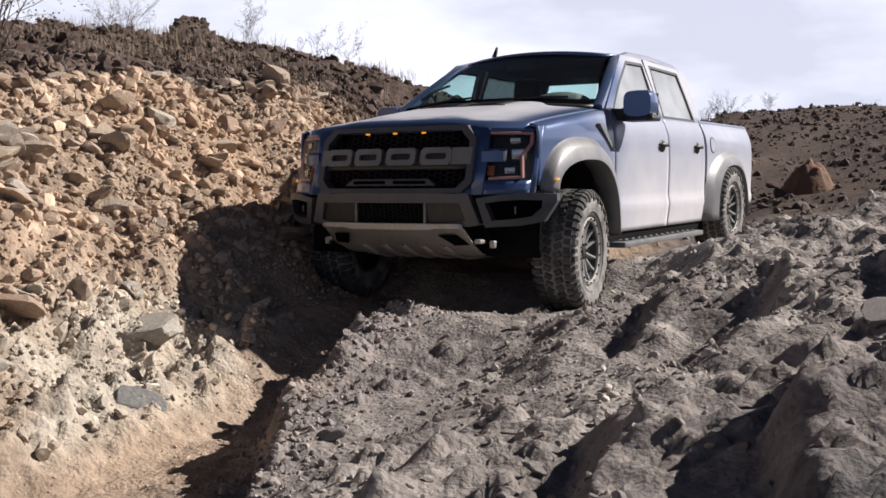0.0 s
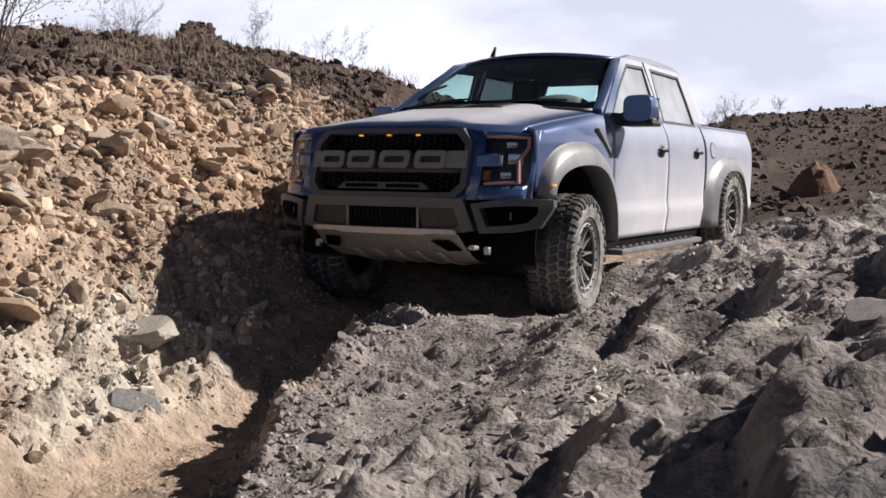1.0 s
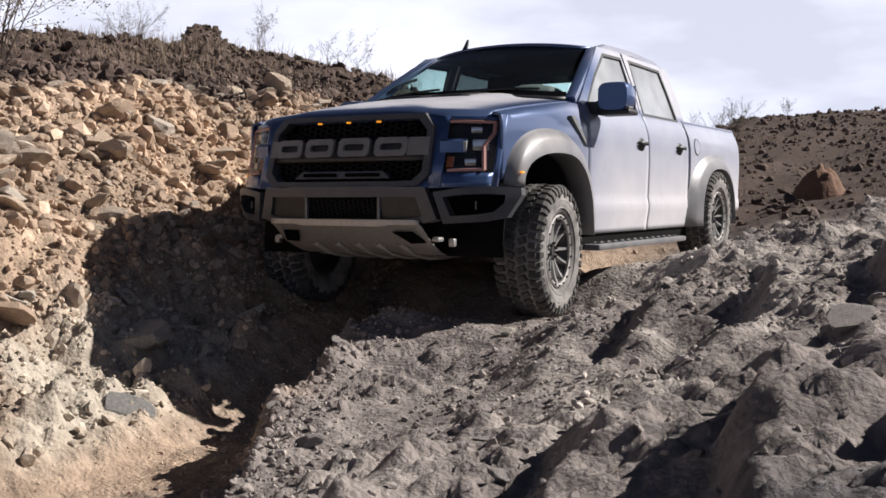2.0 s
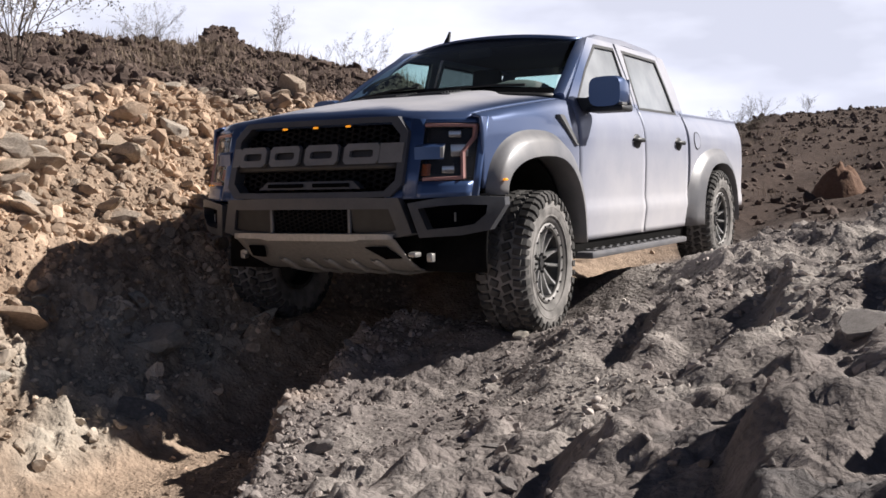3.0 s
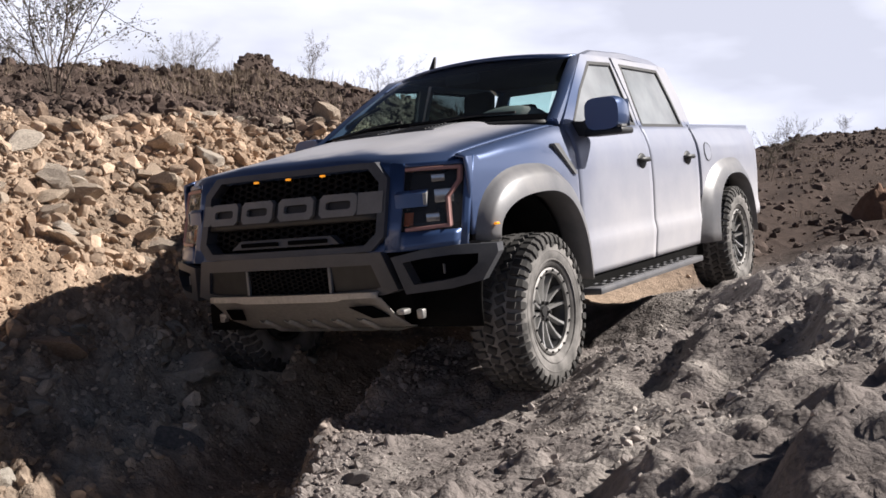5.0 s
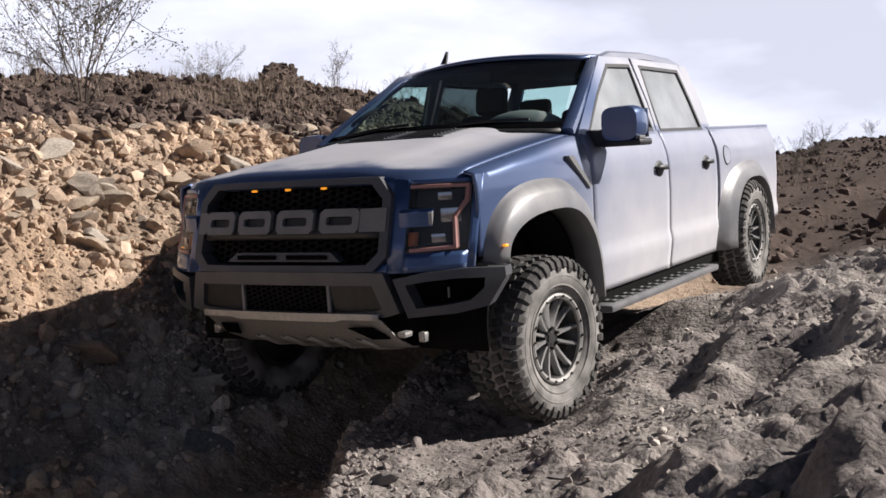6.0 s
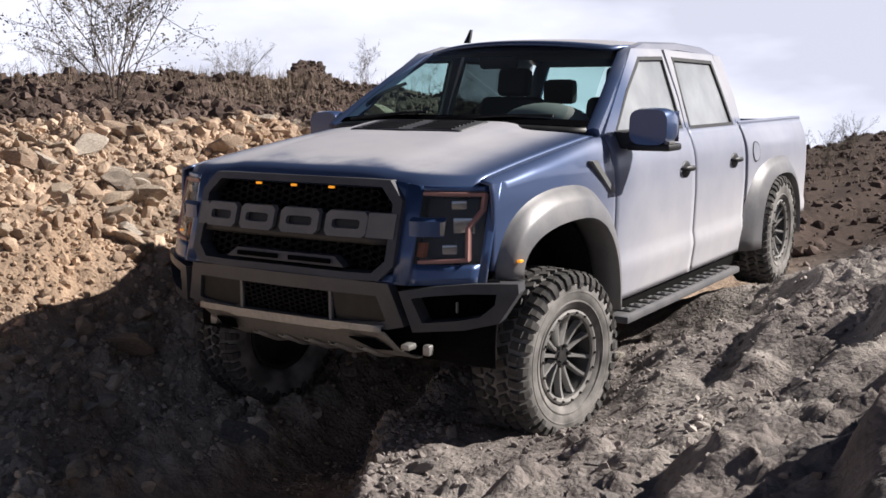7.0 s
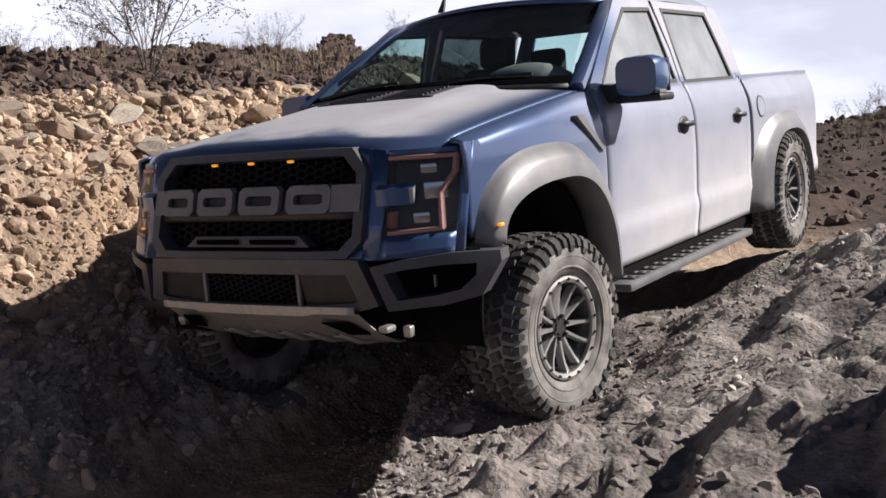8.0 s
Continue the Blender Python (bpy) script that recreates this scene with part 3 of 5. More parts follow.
def build_hood(truck):
    rows = []
    for x in lin(-0.9, 0.9, 61):
        y0, y1 = hood_front(x), 0.42 + 0.13 * (x / 0.9) ** 2
        row = [(x, y0 + 0.012, 1.205), (x, y0 - 0.004, 1.222)]
        for k in range(22):
            t = (k / 21) ** 1.25
            y = y0 + 0.012 + (y1 - y0) * t
            row.append((x, y, hood_z(x, y) - 0.03 * max(0, 1 - t / 0.05) ** 2))
        rows.append(row)
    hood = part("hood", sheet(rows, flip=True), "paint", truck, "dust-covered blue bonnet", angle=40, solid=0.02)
    # black vent set in the middle of the dome
    rows = [[(x, y, hood_z(x, y) + 0.006) for y in lin(0.04 + 0.06 * abs(x), 0.36, 9)] for x in lin(-0.36, 0.36, 25)]
    vent = part("hood_vent", sheet(rows, flip=True), "grey_trim", hood, "dark slotted vent dulled by dust", solid=0.012)
    for k in range(7):
        y = 0.09 + 0.04 * k
        bm = bmesh.new()
        for x in (-0.17, 0.17):
            rbox((x, y, hood_z(x, y) + 0.008), (0.25, 0.016, 0.008), 0.003, (6, 0, 0), bm)
        part("vent_slot", bm, "black_plastic", hood)
    return hood


def build_flanks(truck):
    for s in (1, -1):
        # fender
        low = lambda y: arch_z(y, 0.0, 0.60, 1.09, 0.47 if y > 0 else 0.84)
        high = lambda y: 1.235 + 0.085 * ease(-0.6, 0.6, np.float64(y))
        bm = flank(s, -0.655, 0.628, low, high, 54, 10)
        rows = []
        for y in lin(-0.655, 0.628, 54):
            z = high(y)
            x = flank_x(y, z)
            rise = float(ease(-0.60, -0.25, np.float64(y)))
            edge = hood_z(0.9, y)
            rows.append([(s * x, y, z), (s * (x - 0.015), y, z + 0.008 + 0.022 * rise), (s * (0.4 * x + 0.6 * 0.904), y, max(z + 0.01 + 0.04 * rise, edge - 0.012)), (s * 0.904, y, max(z + 0.008 + 0.048 * rise, edge - 0.003))])
        sheet(rows, flip=s > 0, bm=bm)
        bmesh.ops.remove_doubles(bm, verts=bm.verts, dist=0.002)
        fender = part("front_fender", bm, "paint", truck, "blue front wing with a dusty sheen", angle=50, solid=0.015)
        # vent behind the wheel
        o = [(s * 1.018, 0.30, 1.285), (s * 1.018, 0.365, 1.285), (s * 1.022, 0.60, 1.10), (s * 1.022, 0.56, 1.10)]
        part("fender_vent", bevelled(plate(o, (-s * 0.03, 0, 0)), 0.006), "letter_grey", fender, "slim satin grey side vent")
        # doors
        for y0, y1 in ((0.636, 1.912), (1.922, 2.985)):
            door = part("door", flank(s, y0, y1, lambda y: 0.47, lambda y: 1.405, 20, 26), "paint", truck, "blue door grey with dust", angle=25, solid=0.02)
            yh = y1 - 0.17 if y0 < 1 else y1 - 0.25
            bm = bmesh.new()
            bmesh.ops.create_uvsphere(bm, u_segments=20, v_segments=10, radius=1, matrix=Matrix.LocRotScale((s * 1.004, yh, 1.15), None, (0.012, 0.085, 0.055)))
            part("handle_recess", bm, "black_plastic", door, "black cupped recess")
            rows = []
            for k in range(13):
                t = k / 12
                r = 0.017 - 0.006 * abs(2 * t - 1) ** 3
                cx = 1.012 + 0.036 * math.sin(math.pi * t) ** 0.4
                rows.append([(s * (cx + 0.6 * r * math.cos(w)), yh - 0.10 + 0.2 * t, 1.158 + r * math.sin(w)) for w in lin(0, 2 * math.pi, 11)[:-1]])
            part("handle", loft(rows), "black_plastic", door, "dark pull handle")
        # bed side
        low = lambda y: arch_z(y, 3.74, 0.60, 1.02, 0.50 + 0.10 * float(ease(4.2, 4.7, np.float64(y))))
        bm = flank(s, 3.03, 4.72, low, lambda y: 1.405, 60, 20)
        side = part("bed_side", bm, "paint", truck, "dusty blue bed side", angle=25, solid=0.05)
        o = [Vector((s * (flank_x(3.22 + 0.075 * math.cos(w), 1.19 + 0.075 * math.sin(w)) + 0.006), 3.22 + 0.075 * math.cos(w), 1.19 + 0.075 * math.sin(w))) for w in lin(0, 2 * math.pi, 29)[:-1]]
        if s > 0:
            i = [Vector((p.x, 3.22 + (p.y - 3.22) * 0.9, 1.19 + (p.z - 1.19) * 0.9)) for p in o]
            cap = part("fuel_cap", plate(i, (-0.01, 0, 0)), "paint", side, "round fuel door")
            part("cap_ring", band(o, i, (-0.012, 0, 0)), "grey_trim", cap)
        part("bed_rail", loft([[(s * (0.94 + dx), y, 1.405 + dz) for dx, dz in ((-0.05, -0.03), (0.0, -0.03), (0.0, 0.004), (-0.008, 0.012), (-0.04, 0.012), (-0.05, 0.0))] for y in lin(3.0, 4.72, 12)]), "paint", truck, "dusty blue bed rail cap")
        # flares round the wheel openings
        for cy, rin, rout_f, rout_r, tin, tout, base in ((0.0, 0.53, 0.625, 0.66, 1.015, 1.185, 0.47), (3.74, 0.55, 0.80, 0.68, 0.995, 1.135, 0.47)):
            rows = []
            for k in range(41):
                th = math.pi * k / 40
                c, sn = -math.cos(th), math.sin(th)
                p = 2 / 2.5
                e = math.copysign(abs(c) ** p, c)
                u = abs(sn) ** p
                ro = rout_f if c < 0 else rout_r
                b = base if (c > 0 or cy > 1) else 0.80
                yi, zi = cy + rin * e, b + (tin - b) * u
                yo, zo = cy + ro * e, b + (tout - b) * u
                w = 1.092 - (0.025 * max(0.0, -e) ** 3 if cy < 1 else 0)
                fx = flank_x(max(-0.64, min(4.7, yo)), max(0.47, min(1.4, zo))) - 0.004
                prof = [(0.90, 0.02), (w - 0.012, 0.0), (w, 0.03), (w - 0.002, 0.10), (w - 0.006, 0.20), (w - 0.020, 0.52), (w - 0.032, 0.66), (0.45 * (w - 0.04) + 0.55 * fx, 0.86), (fx + 0.004, 0.97), (fx, 1.0)]
                rows.append([(s * x, yi + (yo - yi) * t, zi + (zo - zi) * t) for x, t in prof])
            part("wheel_flare", sheet(rows, flip=s > 0), "flare_trim", truck, "wide dusty grey wheel arch flare", angle=28, solid=0.012)
            rows = [[(s * x, cy + 0.56 * -math.cos(th), 0.42 + 0.60 * math.sin(th)) for x in (0.45, 0.70, 0.93)] for th in lin(-0.1, math.pi + 0.1, 24)]
            part("wheel_liner", sheet(rows), "underside", truck, solid=0.01)
        # marker lamp on the front flare
        part("marker_lamp", bevelled(rbox((s * 1.066, -0.572, 0.885), (0.02, 0.034, 0.013), 0.005), 0.001), "amber_glow", truck, "small amber marker lamp")
        # running board
        bm = rbox((s * 0.985, 1.72, 0.375), (0.17, 2.05, 0.045), 0.018)
        board = part("running_board", bm, "flare_trim", truck, "dusty grey running board")
        for k in range(13):
            y = 0.86 + 0.143 * k
            part("grip_pad", bevelled(rbox((s * 0.985, y, 0.399), (0.10, 0.085, 0.010), 0.004), 0.001), "black_plastic", board)
            for q in (-0.024, 0.024):
                part("stud", rbox((s * 0.985 + q, y, 0.405), (0.018, 0.05, 0.006), 0.002), "flare_trim", board)
        part("rocker", loft([[(s * x, y, z) for x, z in ((0.94, 0.36), (0.955, 0.40), (0.965, 0.468), (0.85, 0.47), (0.82, 0.38))] for y in (0.6, 1.8, 2.98)]), "underside", truck, "black rocker panel")


def build_front(truck):
    # blue fascia either side of the grille, with the lamp openings left free
    grey = [(0.40, 1.25), (0.535, 1.247), (0.612, 1.16), (0.615, 0.87), (0.55, 0.803), (0.40, 0.80)]
    outer = [(x, z) for x, z in grey] + [(-x, z) for x, z in grey[::-1]]
    inner = [(x * 0.925, 1.025 + (z - 1.025) * 0.86) for x, z in outer]
    P = lambda x, z, d=0.0: (x, nose_y(x, z) - 0.03 + d, z)
    ring = bevelled(band([P(*p) for p in outer], [P(*p, 0.0) for p in inner], (0, 0.09, 0)), 0.018, 3)
    grille = part("grille", ring, "grey_trim", truck, "black grille in a broad dark grey surround")
    # honeycomb insert
    bm = bmesh.new()
    r = 0.030
    cols, rws = 27, 12
    for i in range(cols):
        for j in range(rws):
            x, z = (i - cols // 2) * r * 1.5 * 1.05, 0.855 + j * r * 0.62 * 2 * 0.866 + (r * 0.62 * 0.866 if i % 2 else 0)
            if abs(x) > 0.54 or z > 1.205 or (abs(x) > 0.46 and (z > 1.15 or z < 0.87)):
                continue
            o = [Vector((x + r * math.cos(w), nose_y(x, z) + 0.035, z + 0.62 * r * math.sin(w))) for w in lin(0, 2 * math.pi, 7)[:-1]]
            n = [Vector((x + (p.x - x) * 0.72, p.y, z + (p.z - z) * 0.72)) for p in o]
            band(o, n, (0, 0.03, 0), bm=bm)
    part("honeycomb", bm, "mesh_black", grille, "black honeycomb mesh", smooth=False)
    part("grille_back", plate([P(x * 0.97, 1.025 + (z - 1.025) * 0.97, 0.12) for x, z in outer], (0, 0.01, 0)), "gap_black", grille)
    # raised blocks on a bar where the maker's lettering stands
    rows = [[(x, nose_y(x, z) - 0.018, z) for z in (1.085, 1.055, 0.985, 0.96)] for x in lin(-0.56, 0.56, 15)]
    part("crossbar", sheet(rows), "black_plastic", grille, solid=0.03)
    for x0, x1 in ((-0.545, -0.335), (-0.305, -0.085), (-0.045, 0.185), (0.225, 0.455)):
        zc, h = 1.045, 0.058
        xs = [(x0, zc - h + 0.02), (x0 + 0.02, zc - h), (x1 - 0.02, zc - h), (x1, zc - h + 0.02), (x1, zc + h - 0.02), (x1 - 0.02, zc + h), (x0 + 0.02, zc + h), (x0, zc + h - 0.02)]
        xi = [(0.5 * (x0 + x1) + (x - 0.5 * (x0 + x1)) * 0.66, zc + (z - zc) * 0.36) for x, z in xs]
        part("letter_block", band([P(x, z, -0.012) for x, z in xs], [P(x, z, -0.012) for x, z in xi], (0, 0.035, 0)), "letter_grey", grille, "plain satin grey block")
    for x0, x1 in ((-0.60, -0.545), (0.455, 0.60)):
        part("bar_end", bevelled(plate([P(x0, 0.99, -0.008), P(x1, 0.99, -0.008), P(x1, 1.10, -0.008), P(x0, 1.10, -0.008)], (0, 0.04, 0)), 0.005), "letter_grey", grille)
    # lower trapezoid of the grille and its slots
    part("lower_frame", bevelled(plate([P(-0.30, 0.895), P(-0.36, 0.85), P(0.36, 0.85), P(0.30, 0.895)], (0, 0.05, 0)), 0.006), "grey_trim", grille)
    for x in (-0.16, 0.16):
        part("slot", rbox((x, nose_y(x, 0.872) - 0.032, 0.872), (0.25, 0.012, 0.022), 0.004), "gap_black", grille)
    for x in (-0.235, -0.01, 0.215):
        part("grille_lamp", rbox((x, nose_y(x, 1.205) - 0.022, 1.204), (0.032, 0.012, 0.012), 0.004), "amber_glow", grille, "small lit amber lamp")

    for s in (1, -1):
        Q = lambda x, z, d=0.0: (s * x, nose_y(x, z) + d, z)
        # fascia: strips round the lamp
        def strip(x0, x1, z0, z1, nx=10, nz=4):
            rows = []
            for i in range(nx):
                t = i / (nx - 1)
                a0, b0 = z0[0] + (z0[1] - z0[0]) * t, z1[0] + (z1[1] - z1[0]) * t
                x = x0 + (x1 - x0) * t
                rows.append([Q(x, z) for z in lin(a0, b0, nz)])
            return rows
        for name, panel in (
            ("lamp_corner_panel", strip(0.50, 0.615, (1.24, 1.12), (1.245, 1.235))),
            ("lamp_inner_panel", strip(0.60, 0.69, (0.80, 0.80), (1.235, 1.225))),
            ("grille_corner_panel", strip(0.50, 0.69, (0.79, 0.79), (0.81, 0.87))),
            ("lamp_lower_panel", strip(0.69, 0.945, (0.79, 0.80), (0.885, 0.88))),
            ("lamp_upper_panel", strip(0.69, 0.945, (1.205, 1.20), (1.225, 1.225))),
            ("lamp_outer_panel", strip(0.945, 0.975, (0.80, 0.80), (1.225, 1.24), 4)),
        ):
            part(name, sheet(panel, flip=s > 0), "clean_paint", truck, "dark blue front panel round the lamp", solid=0.006)
        # headlamp
        lamp = part("headlamp", sheet([[(x, y + 0.05, z) for x, y, z in row] for row in strip(0.685, 0.95, (0.88, 0.875), (1.21, 1.205), 12, 8)], flip=s > 0), "lamp_inner", truck, "c-shaped headlamp with a pale pink light guide", solid=0.02)
        out = [(0.70, 1.20), (0.942, 1.195), (0.945, 1.10), (0.905, 1.03), (0.945, 0.89), (0.70, 0.882)]
        def guide(pts, w, d=-0.004):
            g = bmesh.new()
            for (xa, za), (xb, zb) in zip(pts, pts[1:]):
                rows = []
                n = 7
                dx, dz = xb - xa, zb - za
                L = math.hypot(dx, dz)
                nx, nz = -dz / L * w / 2, dx / L * w / 2
                for t in lin(-0.03, 1.03, n):
                    x, z = xa + dx * t, za + dz * t
                    rows.append([(s * (x + nx), nose_y(x + nx, z + nz) + d + 0.012, z + nz), (s * (x + nx * 0.6), nose_y(x, z) + d, z + nz * 0.6), (s * (x - nx * 0.6), nose_y(x, z) + d, z - nz * 0.6), (s * (x - nx), nose_y(x - nx, z - nz) + d + 0.012, z - nz)])
                loft(rows, bm=g)
            return g
        part("light_guide", guide([(0.70, 1.192), (0.925, 1.187), (0.925, 1.12), (0.885, 1.04), (0.90, 0.90), (0.72, 0.893)], 0.022), "lamp_rim", lamp, "pale pink light guide")
        part("blue_bar", guide([(0.66, 1.045), (0.80, 1.045)], 0.085, -0.012), "clean_paint", lamp, "body-coloured bar")
        part("bar_tip", guide([(0.792, 1.045), (0.806, 1.045)], 0.07, -0.018), "steel", lamp)
        part("amber_lens", guide([(0.715, 0.975), (0.715, 0.915)], 0.045, 0.01), "amber_lens", lamp, "amber turn lens")
        for x, z, w, h in ((0.83, 1.14, 0.035, 0.02), (0.86, 1.05, 0.05, 0.035), (0.82, 0.945, 0.035, 0.022)):
            part("reflector", rbox((s * x, nose_y(x, z) + 0.03, z), (2 * w, 0.02, 2 * h), 0.008, (0, 0, s * 32)), "reflector", lamp, "bright reflector")
        part("lens", sheet(strip(0.69, 0.948, (0.882, 0.878), (1.208, 1.203), 12, 8), flip=s > 0), "lamp_glass", lamp, "clear lens")
    # dark seam above the bumper
    rows = [[(x, nose_y(x, 0.79) + d, z) for z, d in ((0.76, 0.06), (0.81, 0.035))] for x in lin(-1.0, 1.0, 31)]
    part("front_seam", sheet(rows), "gap_black", truck, solid=0.02)


def bumper_y(x):
    k = abs(x)
    return -0.985 + 0.03 * (k / 0.6) ** 2 if k < 0.62 else -0.955 + 0.32 * ((k - 0.62) / 0.47) ** 1.6


def build_bumper(truck):
    B = lambda x, z, d=0.0: (x, bumper_y(x) + d + 0.25 * max(0, 0.70 - z), z)
    # central frame
    outer = [(-0.60, 0.795), (-0.3, 0.80), (0.0, 0.80), (0.3, 0.80), (0.60, 0.795), (0.665, 0.60), (0.58, 0.578), (0.3, 0.568), (0.0, 0.565), (-0.3, 0.568), (-0.58, 0.578), (-0.665, 0.60)]
    inner = [(-0.54, 0.735), (-0.3, 0.735), (0.0, 0.735), (0.3, 0.735), (0.54, 0.735), (0.575, 0.62), (0.54, 0.61), (0.3, 0.598), (0.0, 0.595), (-0.3, 0.598), (-0.54, 0.61), (-0.575, 0.62)]
    bm = bevelled(band([B(*p) for p in outer], [B(*p) for p in inner], (0, 0.13, 0)), 0.014)
    bumper = part("front_bumper", bm, "grey_trim", truck, "dark grey off-road front bumper")
    bm = bmesh.new()
    r = 0.022
    for i in range(-8, 9):
        for j in range(7):
            x, z = i * r * 1.55, 0.585 + j * r * 1.05 + (r * 0.52 if i % 2 else 0)
            if z > 0.73:
                continue
            o = [Vector(B(x + r * math.cos(w), z + 0.6 * r * math.sin(w), 0.03)) for w in lin(0, 2 * math.pi, 7)[:-1]]
            c = Vector(B(x, z, 0.03))
            band(o, [c + (p - c) * 0.74 for p in o], (0, 0.02, 0), bm=bm)
    part("lower_mesh", bm, "mesh_black", bumper, "black honeycomb mesh", smooth=False)
    part("mesh_back", plate([B(-0.57, 0.59, 0.07), B(0.57, 0.59, 0.07), B(0.55, 0.74, 0.07), B(-0.55, 0.74, 0.07)], (0, 0.01, 0)), "gap_black", bumper)
    for s in (1, -1):
        o = [B(s * 0.29, 0.735, 0.02), B(s * 0.54, 0.735, 0.02), B(s * 0.57, 0.615, 0.02), B(s * 0.29, 0.59, 0.02)]
        part("blank_plate", plate(o, (0, 0.02, 0)), "black_plastic", bumper, "flat dark blanking plate", smooth=False)
        part("plate_edge", rbox(B(s * 0.275, 0.662, 0.02), (0.018, 0.02, 0.145), 0.004), "letter_grey", bumper)
        # wing section with a deep pocket
        xo = [0.655, 0.80, 0.95, 1.09, 1.092, 1.02, 0.90, 0.70]
        zo = [0.765, 0.79, 0.80, 0.79, 0.745, 0.61, 0.585, 0.575]
        xi = [0.71, 0.80, 0.92, 1.02, 1.015, 0.96, 0.88, 0.745]
        zi = [0.735, 0.748, 0.754, 0.748, 0.70, 0.645, 0.63, 0.62]
        bm = bevelled(band([B(s * x, z) for x, z in zip(xo, zo)], [B(s * x, z) for x, z in zip(xi, zi)], (-s * 0.03, 0.12, 0)), 0.012)
        wing = part("bumper_wing", bm, "grey_trim", bumper, "grey bumper wing with a deep pocket")
        part("pocket", plate([B(s * x, z, 0.085) for x, z in zip(xi, zi)], (0, 0.02, 0)), "gap_black", wing)
        part("pocket_bar", rbox(B(s * 0.86, 0.685, 0.06), (0.008, 0.012, 0.05), 0.002), "letter_grey", wing)
        # tow hook
        hook = rbox((s * 0.60, -0.79, 0.475), (0.05, 0.07, 0.03), 0.012)
        part("tow_hook", hook, "steel", bumper, "pale metal tow hook")
        part("hook_block", bevelled(rbox((s * 0.672, -0.735, 0.455), (0.038, 0.04, 0.05), 0.008), 0.002), "steel", bumper)
    # skid plate: lip, ramp and ribs
    rows = []
    for x in lin(-0.56, 0.56, 23):
        k = abs(x)
        notch = 0.022 * float(ease(0.31, 0.36, np.float64(k)))
        rows.append([B(x, 0.60, 0.02), B(x, 0.597, -0.022), B(x, 0.556 + notch * 0.5, -0.03), B(x, 0.54 + notch * 0.8, -0.005), (x, -0.80, 0.45), (x * 0.97, -0.64, 0.378), (x * 0.90, -0.45, 0.345), (x * 0.8, -0.15, 0.34)])
    skid = part("skid_plate", sheet(rows), "skid", truck, "scuffed bare metal skid plate", angle=25, solid=0.008)
    for x in (-0.33, -0.16, 0.0, 0.16, 0.33):
        rows = [[(x + dx, y, z - 0.006 + dz) for dx, dz in ((-0.022, 0.004), (-0.010, -0.010), (0.010, -0.010), (0.022, 0.004))] for y, z in ((-0.80, 0.450), (-0.64, 0.378), (-0.45, 0.345), (-0.2, 0.341))]
        part("rib", sheet(rows), "skid", skid, solid=0.004)
    # uncut openings: black plates on the skid carry the shade inside them
    for s in (1, -1):
        o = [(s * 0.36, -0.922, 0.527), (s * 0.49, -0.905, 0.527), (s * 0.535, -0.815, 0.462), (s * 0.43, -0.818, 0.456)]
        part("hook_opening", plate([(x, y - 0.007, z - 0.009) for x, y, z in o], (0, 0.004, 0.005)), "gap_black", skid, "black plate painted for the shade in a tow hook opening", smooth=False)


